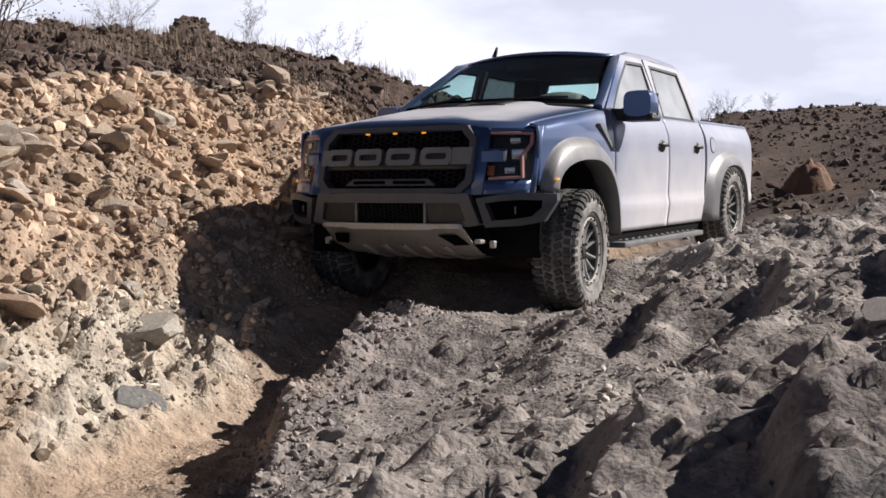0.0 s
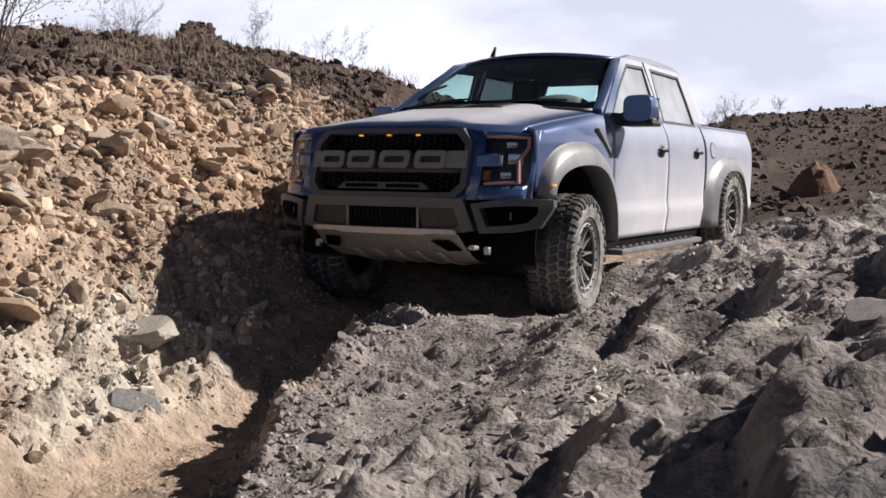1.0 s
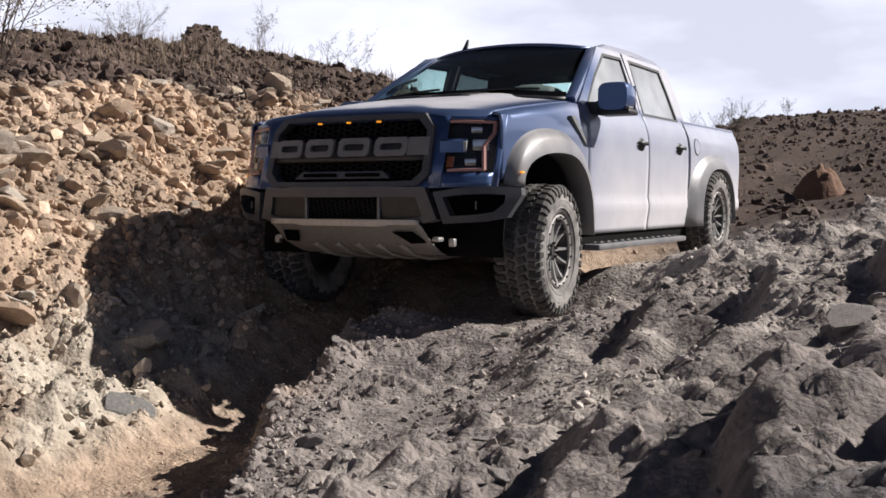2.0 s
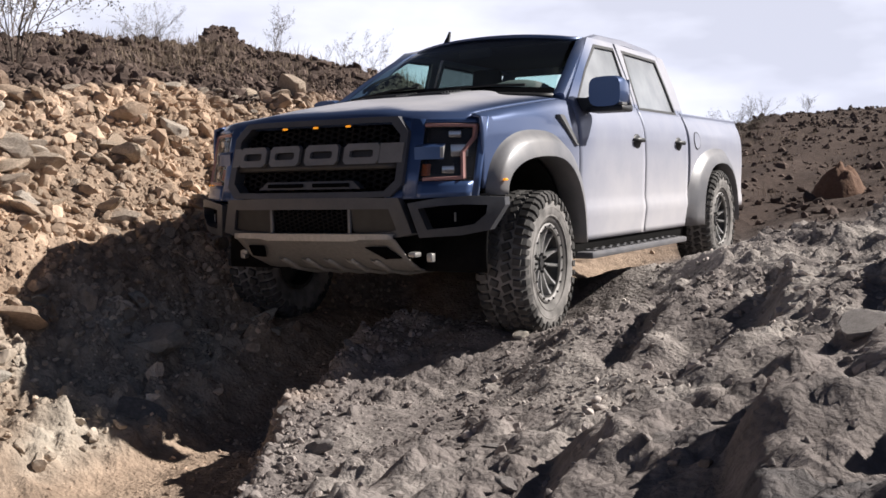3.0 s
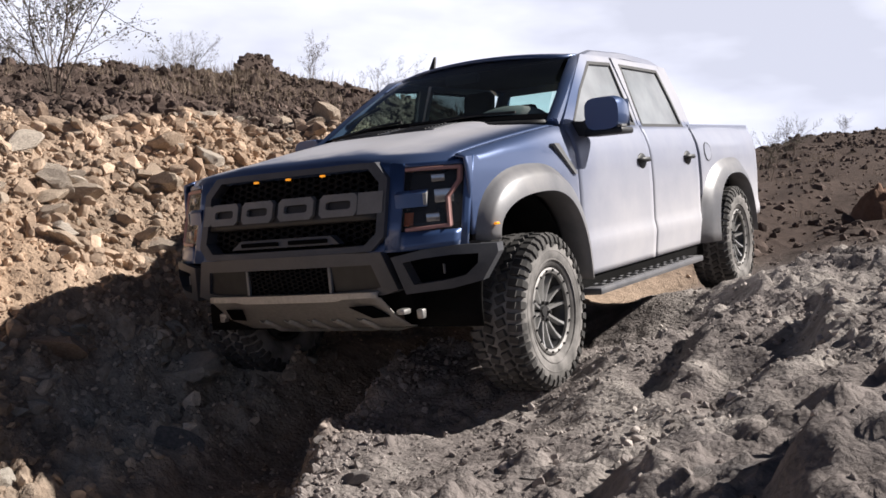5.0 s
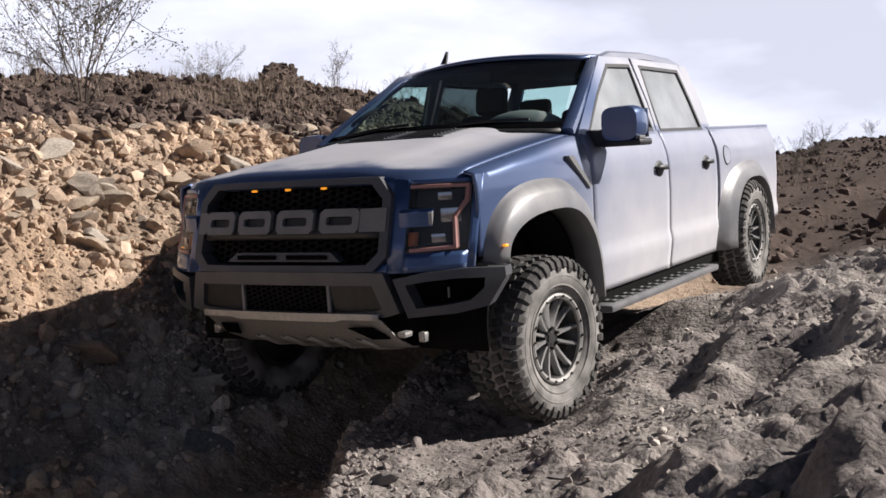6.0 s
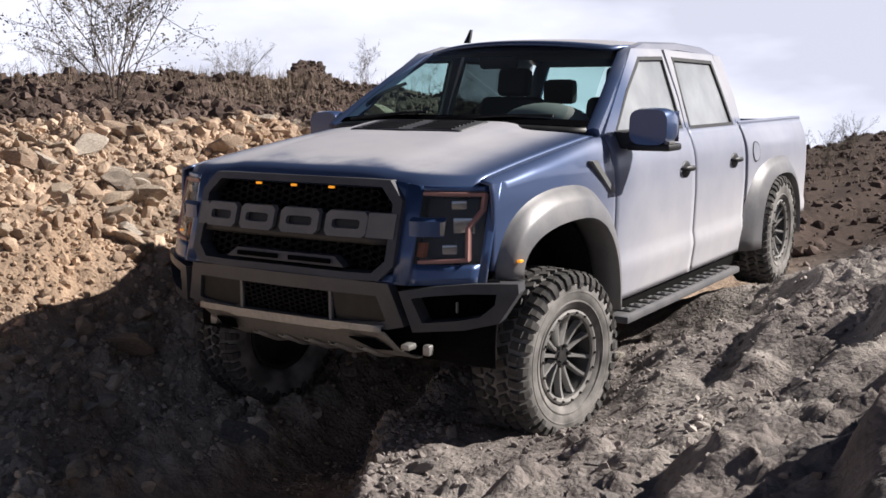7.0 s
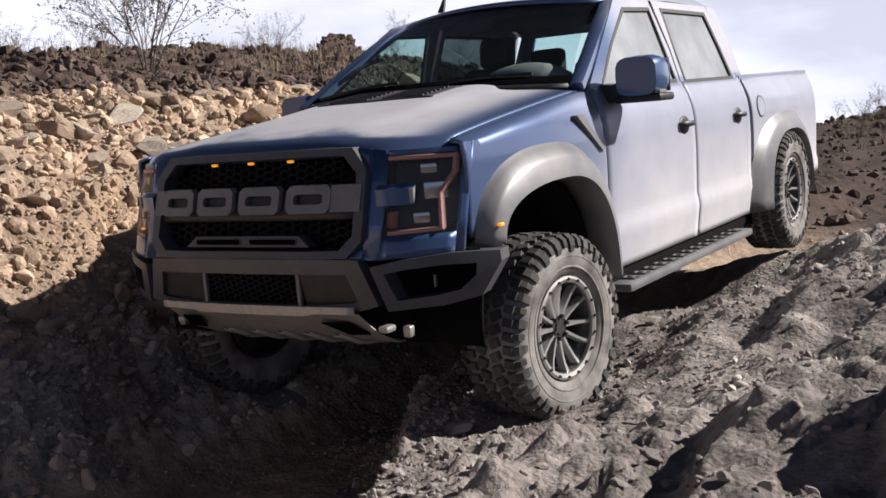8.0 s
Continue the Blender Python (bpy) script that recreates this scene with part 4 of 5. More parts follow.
def build_cab(truck):
    gx = lambda z: float(np.interp(z, [1.395, 1.85, 1.90, 1.94], [0.937, 0.795, 0.765, 0.72]))
    # windscreen
    base = lambda x: Vector((x, 0.36 + 0.24 * (x / 0.86) ** 2, 1.475 - 0.03 * (x / 0.86) ** 2))
    top = lambda x: Vector((x, 1.26 + 0.16 * (x / 0.66) ** 2, 1.935 - 0.035 * (x / 0.66) ** 2))
    rows = []
    for t in lin(-1, 1, 25):
        a, b = base(0.85 * t), top(0.645 * t)
        rows.append([a + (b - a) * k + Vector((0, -0.03 * math.sin(math.pi * k), 0.02 * math.sin(math.pi * k))) for k in lin(0, 1, 10)])
    ws = part("windscreen", sheet(rows), "windshield_glass", truck, "wide clear windscreen")
    bm = bmesh.new()
    sheet([[p + Vector((0, -0.002, 0.004)) for p in (r[0], r[0] + (r[1] - r[0]) * 0.55)] for r in rows], bm=bm)
    sheet([[p + Vector((0, -0.002, 0.004)) for p in (r[-1] + (r[-2] - r[-1]) * 0.3, r[-1])] for r in rows], bm=bm)
    part("frit", bm, "gap_black", ws, "black glass border")
    for x0, x1 in ((-0.70, -0.08), (0.02, 0.66)):
        bm = bmesh.new()
        pts = [base(x) + Vector((0, -0.005 + 0.06 * k, 0.02 + 0.03 * k)) for k, x in zip((0, 0.3, 0.8, 1.0), lin(x0, x1, 4))]
        loft([[p + Vector((0, 0.009 * math.cos(w), 0.009 * math.sin(w))) for w in lin(0, 2 * math.pi, 7)[:-1]] for p in pts], bm=bm)
        part("wiper", bm, "black_plastic", truck, "black wiper arm")
    rows = [[base(x) + Vector((0, d, dz)) for d, dz in ((-0.06, -0.03), (0.0, -0.012), (0.05, 0.0))] for x in lin(-0.86, 0.86, 21)]
    part("cowl", sheet(rows), "black_plastic", truck, solid=0.01)
    # roof
    rows = []
    for t in lin(-1, 1, 25):
        row = []
        for k in lin(0, 1, 16):
            hw = 0.655 + 0.06 * float(ease(0, 0.2, np.float64(k))) - 0.03 * float(ease(0.85, 1, np.float64(k)))
            x = hw * t
            y0 = 1.205 + 0.165 * t * t
            y = y0 + (3.06 - y0) * k
            z = 1.94 - 0.014 * (k == 0) - 0.035 * t * t + 0.045 * math.sin(math.pi * min(1, 0.10 + 0.85 * k)) * (1 - 0.6 * t**4) - 0.03 * float(ease(0.8, 1, np.float64(k)))
            row.append((x, y, z))
        rows.append(row)
    part("roof", sheet(rows, flip=True), "paint", truck, "blue cab roof", angle=40, solid=0.02)
    bm = loft([[(-0.42 + dx, y, z) for dx in (-w, w)] + [(-0.42 + dx, y + 0.02, z) for dx in (w, -w)] for y, z, w in ((1.42, 1.955, 0.022), (1.45, 2.0, 0.014), (1.475, 2.045, 0.006))])
    part("antenna", bm, "black_plastic", truck, "short black fin antenna")
    for s in (1, -1):
        G = lambda y, z, d=0.0: Vector((s * (gx(z) + d), y, z))
        # pillars and rails as one frame, front and rear window as openings in it
        def pillar(name, pts, w):
            rows = [[Vector(p) + s * Vector((q, 0, 0)) + Vector((0, e, f)) for q, e, f in ((0.006, -w / 2, -0.006), (0.012, 0, 0), (0.006, w / 2, 0.006), (-0.03, w / 2, 0), (-0.03, -w / 2, 0))] for p in pts]
            return loft(rows)
        ap = [Vector((s * 0.885, 0.57, 1.43)), Vector((s * 0.83, 0.86, 1.60)), Vector((s * 0.77, 1.14, 1.76)), Vector((s * 0.725, 1.36, 1.875)), Vector((s * 0.715, 1.60, 1.925)), Vector((s * 0.715, 2.2, 1.94)), Vector((s * 0.71, 2.75, 1.925)), Vector((s * 0.71, 3.03, 1.88))]
        rows = []
        for k, p in enumerate(ap):
            d = (ap[min(k + 1, len(ap) - 1)] - ap[max(k - 1, 0)]).normalized()
            up = Vector((-s * 0.35, 0, 0.94))
            up = (up - d * up.dot(d)).normalized()
            o = d.cross(up).normalized() * -s
            o = o if o.x * s > 0 else -o
            rows.append([p + o * u + up * q for u, q in ((0.030, -0.045), (0.040, -0.01), (0.018, 0.012), (-0.03, 0.014), (-0.05, -0.02), (-0.01, -0.05))])
        part("roof_pillar", loft(rows), "paint", truck, "blue windscreen pillar and roof rail", angle=50)
        # door frames: upper part of each door, with its pane
        for name, o, i in (
            ("front", [(0.60, 1.38), (1.03, 1.68), (1.37, 1.895), (1.89, 1.905), (1.905, 1.60), (1.91, 1.38)], [(0.78, 1.41), (1.09, 1.64), (1.41, 1.84), (1.81, 1.85), (1.83, 1.60), (1.84, 1.41)]),
            ("rear", [(1.925, 1.38), (1.93, 1.60), (1.935, 1.905), (2.86, 1.89), (2.95, 1.62), (2.98, 1.38)], [(1.99, 1.40), (1.99, 1.60), (2.0, 1.85), (2.76, 1.84), (2.83, 1.62), (2.88, 1.40)]),
        ):
            fr = part("window_frame", band([G(*p) for p in o], [G(*p) for p in i], (-s * 0.03, 0, 0)), "paint", truck, "upper door frame in blue")
            seal = [(0.5 * (i[0][0] + i[-1][0]) + (y - 0.5 * (i[0][0] + i[-1][0])) * 1.02, 1.62 + (z - 1.62) * 1.03) for y, z in i]
            part("seal", band([G(*p, 0.003) for p in seal], [G(1.0 * (y - (i[2][0])) * 0.955 + i[2][0] + 0.012, 1.62 + (z - 1.62) * 0.93, 0.003) for y, z in i], (-s * 0.01, 0, 0)), "black_plastic", fr, "black window seal")
            part("pane", plate([G(*p, -0.012) for p in i], (-s * 0.004, 0, 0)), "side_glass" if s > 0 else "tinted_glass" if name == "rear" else "windshield_glass", fr, "side window, near side filmed with dust and painted sky sheen", smooth=False)
        part("rear_quarter", plate([G(2.985, 1.39), G(2.87, 1.89), G(3.02, 1.88), G(3.08, 1.60), G(3.08, 1.40)], (-s * 0.03, 0, 0)), "paint", truck, "cab corner panel")
        # door mirror
        mx, mz = (1.14, 1.448) if s > 0 else (1.095, 1.41)
        rows = []
        for k in range(9):
            t = k / 8
            f = 0.75 + 0.25 * math.sin(math.pi * min(1, 0.25 + t * 0.7))
            y = 0.74 + 0.22 * t
            ring = []
            for w in lin(0, 2 * math.pi, 21)[:-1]:
                cx, cz = math.cos(w), math.sin(w)
                ring.append((s * (mx + 0.118 * f * math.copysign(abs(cx) ** 0.55, cx)), y, mz + 0.105 * f * math.copysign(abs(cz) ** 0.55, cz)))
            rows.append(ring)
        mirror = part("door_mirror", loft(rows), "clean_paint", truck, "blue mirror cap on a black arm", angle=40)
        part("mirror_foot", bevelled(rbox((s * (mx - 0.005), 0.855, mz - 0.111), (0.25, 0.20, 0.04), 0.015), 0.004), "black_plastic", mirror, "black lower shell")
        part("mirror_arm", loft([[(s * x, 0.83 + dy, z + dz) for dy, dz in ((-0.06, -0.04), (0.07, -0.04), (0.07, 0.05), (-0.06, 0.05))] for x, z in ((0.93, mz - 0.078), (1.0, mz - 0.083), (mx - 0.04, mz - 0.048))]), "black_plastic", mirror)
        part("turn_lamp", rbox((s * (mx + 0.105), 0.80, mz - 0.083), (0.03, 0.09, 0.018), 0.006), "letter_grey", mirror)
        part("mirror_glass", rbox((s * mx, 0.962, mz), (0.19, 0.006, 0.17), 0.003), "reflector", mirror)
    # back of the cab, with its window
    o = [(-0.92, 3.09, 1.38), (-0.70, 3.04, 1.90), (0.70, 3.04, 1.90), (0.92, 3.09, 1.38)]
    i = [(-0.74, 3.085, 1.46), (-0.62, 3.05, 1.82), (0.62, 3.05, 1.82), (0.74, 3.085, 1.46)]
    part("cab_back", band(o, i, (0, -0.03, 0)), "paint", truck, "rear cab wall")
    part("rear_pane", plate(i, (0, -0.004, 0)), "windshield_glass", truck, "rear window", smooth=False)
    part("cab_back_lower", rbox((0, 3.03, 0.95), (1.88, 0.05, 0.9), 0.01), "cabin", truck)
    part("headliner", rbox((0, 2.2, 1.885), (1.36, 1.5, 0.02), 0.008), "cabin", truck)
    # inside: floor, dash, seats, wheel
    part("cabin_floor", rbox((0, 1.8, 0.62), (1.8, 2.4, 0.06), 0.01), "cabin", truck)
    rows = [[(x, y, z - 0.02 * (x / 0.85) ** 2) for y, z in ((0.52 + 0.15 * (x / 0.85) ** 2, 1.40), (0.70, 1.43), (0.95, 1.42), (1.02, 1.36), (1.02, 1.0))] for x in lin(-0.85, 0.85, 15)]
    part("dashboard", sheet(rows), "cabin", truck, "black dashboard", solid=0.03)
    bm = bmesh.new()
    bmesh.ops.create_uvsphere(bm, u_segments=24, v_segments=12, radius=1, matrix=Matrix.LocRotScale((0.46, 0.86, 1.43), None, (0.30, 0.17, 0.145)))
    part("instrument_hood", bm, "dash", truck, "grey instrument hood")
    for x in (-0.42, 0.42):
        seat = part("front_seat", bevelled(rbox((x, 1.78, 0.95), (0.52, 0.52, 0.2), 0.06, seg=3), 0.005), "seat", truck, "black front seat")
        part("seat_back", rbox((x, 2.03, 1.28), (0.50, 0.16, 0.64), 0.07, (-12, 0, 0), seg=3), "seat", seat)
        part("headrest", rbox((x, 2.10, 1.70), (0.25, 0.10, 0.20), 0.045, (-10, 0, 0), seg=3), "seat", seat, "dark headrest")
    part("rear_bench", rbox((0, 2.88, 1.15), (1.5, 0.2, 0.6), 0.06, (-8, 0, 0)), "seat", truck)
    for x in (-0.43, 0.43):
        part("rear_headrest", rbox((x, 2.86, 1.63), (0.27, 0.10, 0.19), 0.045), "seat", truck)
    bm = bmesh.new()
    R = Matrix.Translation((0.42, 1.16, 1.30)) @ Matrix.Rotation(radians(66), 4, "X")
    loft([[R @ Vector(((0.185 + 0.017 * math.cos(u)) * math.cos(w), (0.185 + 0.017 * math.cos(u)) * math.sin(w), 0.017 * math.sin(u))) for u in lin(0, 2 * math.pi, 9)[:-1]] for w in lin(0, 2 * math.pi, 33)], caps=False, bm=bm)
    rbox(R @ Vector((0, 0, -0.02)), (0.34, 0.05, 0.04), 0.01, (66, 0, 0), bm)
    part("steering_wheel", bm, "cabin", truck, "black steering wheel")
    part("inner_mirror", rbox((-0.02, 1.15, 1.815), (0.26, 0.05, 0.075), 0.025), "cabin", truck, "rear-view mirror")
    part("grab_handle", loft([[(-0.80 + 0.12 * t + 0.012 * math.cos(w), 0.83 + 0.25 * t - 0.06 * math.sin(math.pi * t), 1.56 + 0.13 * t + 0.012 * math.sin(w)) for w in lin(0, 2 * math.pi, 9)[:-1]] for t in lin(0, 1, 9)]), "cabin", truck)


def build_bed(truck):
    part("bed_floor", rbox((0, 3.9, 0.93), (1.86, 1.62, 0.05), 0.01), "black_plastic", truck)
    part("tailgate", rbox((0, 4.71, 1.13), (1.86, 0.06, 0.52), 0.015), "paint", truck, "blue tailgate")
    part("rear_bumper", bevelled(rbox((0, 4.80, 0.70), (1.9, 0.16, 0.18), 0.03), 0.004), "grey_trim", truck, "dark rear bumper")
    for s in (1, -1):
        part("tail_lamp", rbox((s * 0.895, 4.70, 1.15), (0.10, 0.10, 0.42), 0.015), "amber_lens", truck, "red-brown tail lamp")


def build_chassis(truck):
    part("chassis", bevelled(rbox((0, 1.9, 0.62), (1.30, 4.9, 0.26), 0.03), 0.005), "underside", truck, "black underbody")
    part("front_crossmember", rbox((0, -0.42, 0.54), (1.15, 0.5, 0.18), 0.03), "underside", truck)
    part("engine_block", rbox((0, 0.2, 0.95), (1.3, 1.1, 0.6), 0.05), "underside", truck)
    for s in (1, -1):
        part("lower_arm", loft([[(s * x, y + dy, z + dz) for dy, dz in ((-0.05, -0.03), (0.05, -0.03), (0.05, 0.03), (-0.05, 0.03))] for x, y, z in ((0.30, -0.03, 0.42), (0.60, -0.02, 0.39), (0.80, 0.0, 0.35))]), "skid", truck, "dusty suspension arm")
        part("frame_rail", loft([[(s * 0.52 + dx, y, 0.46 + dz) for dx, dz in ((-0.05, -0.06), (0.05, -0.06), (0.05, 0.08), (-0.05, 0.08))] for y in (-0.55, 1.5, 3.0, 4.6)]), "underside", truck)
    bm = loft([[(x, 3.72 + r * math.cos(w), 0.46 + r * math.sin(w)) for w in lin(0, 2 * math.pi, 17)[:-1]] for x, r in ((-0.85, 0.05), (-0.2, 0.05), (-0.15, 0.13), (0.0, 0.16), (0.15, 0.13), (0.2, 0.05), (0.85, 0.05))])
    part("rear_axle", bm, "underside", truck, "dusty rear axle")


# ---- wheels ----
def ring_sections(profile, n):
    return [[(x, r * math.cos(w), r * math.sin(w)) for w in lin(0, 2 * math.pi, n + 1)[:-1]] for x, r in profile]


def build_wheel(truck):
    """A wheel round its own axle, its outer face towards +x."""
    wheel = new("wheel")
    wheel.parent = truck
    prof = [(-0.10, 0.235), (-0.135, 0.25), (-0.158, 0.31), (-0.155, 0.37), (-0.138, 0.405), (-0.10, 0.418), (0.0, 0.421), (0.10, 0.418), (0.138, 0.405), (0.155, 0.37), (0.158, 0.31), (0.135, 0.25), (0.10, 0.235)]
    tyre = part("tyre", loft(ring_sections(prof, 72), caps=False), "sidewall", wheel, "dusty off-road tyre", angle=60)
    # tread: blocks in staggered rows, and lugs on the shoulder
    bm = bmesh.new()
    N = 44
    for k in range(N):
        for row, (x, w, l, rad, skew) in enumerate(((-0.108, 0.058, 0.040, 0.424, 8), (-0.038, 0.052, 0.042, 0.428, -22), (0.038, 0.052, 0.042, 0.428, 22), (0.108, 0.058, 0.040, 0.424, -8))):
            th = 2 * math.pi * (k + 0.5 * (row % 2)) / N
            blk = Matrix.Rotation(th, 4, "X") @ Matrix.Translation((x, 0, rad)) @ Matrix.Rotation(radians(skew), 4, "Z")
            tp = [Vector((sx * w / 2 * (1 - 0.12 * (sz > 0)), sy * l / 2 * (1 - 0.12 * (sz > 0)), sz * 0.011)) for sz in (-1, 1) for sx, sy in ((-1, -1), (1, -1), (1, 1), (-1, 1))]
            v = [bm.verts.new(blk @ p) for p in tp]
            for q in ((4, 5, 6, 7), (0, 1, 5, 4), (1, 2, 6, 5), (2, 3, 7, 6), (3, 0, 4, 7)):
                bm.faces.new([v[i] for i in q])
        for sx in (-1, 1):
            th = 2 * math.pi * (k + (0.5 if sx > 0 else 0)) / N
            wd = 0.020 if k % 2 else 0.014
            lo = 0.355 if k % 2 else 0.375
            blk = Matrix.Rotation(th, 4, "X")
            pts = [(0.128, 0.433, wd), (0.157, 0.412, wd), (0.166, 0.38, wd * 0.9), (0.162, lo, wd * 0.7)]
            ins = [(0.125, 0.405), (0.140, 0.395), (0.152, 0.372), (0.155, lo)]
            L = [[bm.verts.new(blk @ Vector((sx * x, q, r))) for x, r, q in ((x, r, -h), (x, r, h), (a, b, h), (a, b, -h))] for (x, r, h), (a, b) in zip(pts, ins)]
            for p, q in zip(L, L[1:]):
                for j in range(4):
                    bm.faces.new([p[j], p[(j + 1) % 4], q[(j + 1) % 4], q[j]])
            bm.faces.new(L[0])
            bm.faces.new(L[-1][::-1])
    part("tread", bm, "rubber", tyre, "black tread blocks with dust between", smooth=False)
    for rr in (0.285, 0.335):
        pr = [(0.1555, rr - 0.006), (0.1585, rr - 0.003), (0.1585, rr + 0.003), (0.1555, rr + 0.006)]
        part("sidewall_rib", loft(ring_sections([(x + (0.0 if rr > 0.3 else -0.005), r) for x, r in pr], 60), caps=False), "sidewall", tyre)
    rim = part("rim", loft(ring_sections([(-0.12, 0.235), (-0.12, 0.215), (0.02, 0.195), (0.06, 0.20), (0.105, 0.212), (0.125, 0.222)], 60), caps=False), "rim_dark", wheel, "black alloy rim with pale machined spokes", solid=0.004)
    part("bead_ring", loft(ring_sections([(0.118, 0.242), (0.136, 0.240), (0.140, 0.228), (0.134, 0.212), (0.118, 0.208)], 60), caps=False), "bead_ring", rim, "bolted bead ring", solid=0.004)
    for k in range(18):
        w = 2 * math.pi * k / 18
        bm = bmesh.new()
        bmesh.ops.create_cone(bm, cap_ends=True, segments=8, radius1=0.0075, radius2=0.006, depth=0.012, matrix=Matrix.Rotation(w, 4, "X") @ Matrix.Translation((0.142, 0, 0.226)) @ Matrix.Rotation(math.pi / 2, 4, "Y"))
        part("bolt", bm, "rim_dark", rim)
    bm = bmesh.new()
    bmesh.ops.create_cone(bm, cap_ends=True, segments=40, radius1=0.195, radius2=0.195, depth=0.012, matrix=Matrix.Translation((-0.02, 0, 0)) @ Matrix.Rotation(math.pi / 2, 4, "Y"))
    part("brake_disc", bm, "rim_dark", rim, "dark brake disc")
    for k in range(6):
        for side in (-1, 1):
            w = 2 * math.pi * k / 6
            R = Matrix.Rotation(w, 4, "X")
            secs = []
            for r, off, hw, x in ((0.055, 0.015, 0.011, 0.090), (0.10, 0.025, 0.0098, 0.094), (0.16, 0.039, 0.0095, 0.104), (0.212, 0.050, 0.013, 0.122)):
                c = side * off
                secs.append([R @ Vector((x - 0.035, c - hw * 1.2, r)), R @ Vector((x, c - hw * 0.7, r)), R @ Vector((x, c + hw * 0.7, r)), R @ Vector((x - 0.035, c + hw * 1.2, r))])
            part("spoke", bevelled(loft(secs), 0.002, 1), "rim_metal", rim)
    hub = part("hub", loft(ring_sections([(0.03, 0.06), (0.080, 0.06), (0.086, 0.055), (0.086, 0.034), (0.094, 0.03), (0.094, 0.001)], 32)), "rim_dark", rim, "round hub cap")
    for k in range(6):
        w = 2 * math.pi * (k + 0.5) / 6
        bm = bmesh.new()
        bmesh.ops.create_cone(bm, cap_ends=True, segments=6, radius1=0.011, radius2=0.009, depth=0.02, matrix=Matrix.Rotation(w, 4, "X") @ Matrix.Translation((0.096, 0, 0.053)) @ Matrix.Rotation(math.pi / 2, 4, "Y"))
        part("lug_nut", bm, "rim_dark", rim)
    return wheel


GROUND = build_ground()
truck = tagged(new("pickup_truck"), "dusty blue crew-cab pickup truck with grey arch flares", "pickup truck")
build_chassis(truck)
build_flanks(truck)
build_hood(truck)
build_front(truck)
build_bumper(truck)
build_cab(truck)
build_bed(truck)
wheel_fl = build_wheel(truck)
wheel_rl = copy_thing(wheel_fl, pose(0.93, 3.74, 0.47))
wheel_fr = copy_thing(wheel_fl, pose(-0.93, 0, 0.4, 0, 0, 180))
wheel_rr = copy_thing(wheel_fl, pose(-0.93, 3.74, 0.47, 0, 0, 180))


# ---- stones ----
def rock_shape(seed, detail, flat=0.75):
    """A stone of unit size, cut by a few planes so that it has faces and blunt edges."""
    rnd = random.Random(seed)
    bm = bmesh.new()
    bmesh.ops.create_icosphere(bm, subdivisions=detail, radius=1)
    planes = []
    for _ in range(rnd.randint(8, 12)):
        d = Vector((rnd.gauss(0, 1), rnd.gauss(0, 1), rnd.gauss(0, 1))).normalized()
        planes.append((d, rnd.uniform(0.34, 0.78)))
    for v in bm.verts:
        p = v.co.copy()
        for d, h in planes:
            k = p.dot(d) - h
            if k > 0:
                p -= d * k * 0.97
        p += p.normalized() * 0.09 * noise.noise(p * 2.6 + Vector((seed, 0, 0)))
        v.co = Vector((p.x, p.y * rnd.choice((1.0,)), p.z * flat))
    me = bpy.data.meshes.new("stone")
    bm.to_mesh(me)
    bm.free()
    me.polygons.foreach_set("use_smooth", [True] * len(me.polygons))
    me.set_sharp_from_angle(angle=radians(18))
    return me


def mesh_arrays(me):
    co = np.empty(len(me.vertices) * 3, np.float32)
    me.vertices.foreach_get("co", co)
    idx = np.empty(len(me.loops), np.int32)
    me.loops.foreach_get("vertex_index", idx)
    return co.reshape(-1, 3), idx.reshape(-1, 3)


def turn_matrices(rng, n):
    q = rng.normal(size=(n, 4))
    q[:, 1:3] *= 0.5
    q /= np.linalg.norm(q, axis=1, keepdims=True)
    w, x, y, z = q.T
    return np.stack([1 - 2 * (y * y + z * z), 2 * (x * y - z * w), 2 * (x * z + y * w), 2 * (x * y + z * w), 1 - 2 * (x * x + z * z), 2 * (y * z - x * w), 2 * (x * z - y * w), 2 * (y * z + x * w), 1 - 2 * (x * x + y * y)], 1).reshape(-1, 3, 3)


def scatter(name, label, shapes, px, py, size, sink, seed, tint=1.0):
    """Many small stones on the ground, joined into one object."""
    rng = np.random.default_rng(seed)
    n = len(px)
    pz = rough_ground(px, py) + size * sink
    R = turn_matrices(rng, n) * (size[:, None, None] * rng.uniform(0.7, 1.35, (n, 1, 3)))
    kind = rng.integers(0, len(shapes), n)
    cos, tris, cols, base = [], [], [], 0
    soil = soil_color(px, py) * rng.uniform(0.8, 1.25, (n, 1)) * tint
    for k, (co, idx) in enumerate(shapes):
        m = np.where(kind == k)[0]
        if not len(m):
            continue
        pts = np.einsum("nij,vj->nvi", R[m], co) + np.stack([px[m], py[m], pz[m]], 1)[:, None]
        cos.append(pts.reshape(-1, 3))
        tris.append((idx[None] + (base + np.arange(len(m)) * len(co))[:, None, None]).reshape(-1, 3))
        cols.append(np.repeat(soil[m], len(co), 0))
        base += len(m) * len(co)
    co = np.concatenate(cos)
    me = mesh_from_arrays(name, co, np.concatenate(tris), smooth=False)
    c = np.concatenate(cols)
    at = me.color_attributes.new("soil", "FLOAT_COLOR", "POINT")
    at.data.foreach_set("color", np.concatenate([c, np.ones((len(c), 1))], 1).astype(np.float32).ravel())
    me.materials.append(M["rubble"])
    return tagged(new(name, me), label, "stones", kind="stuff")


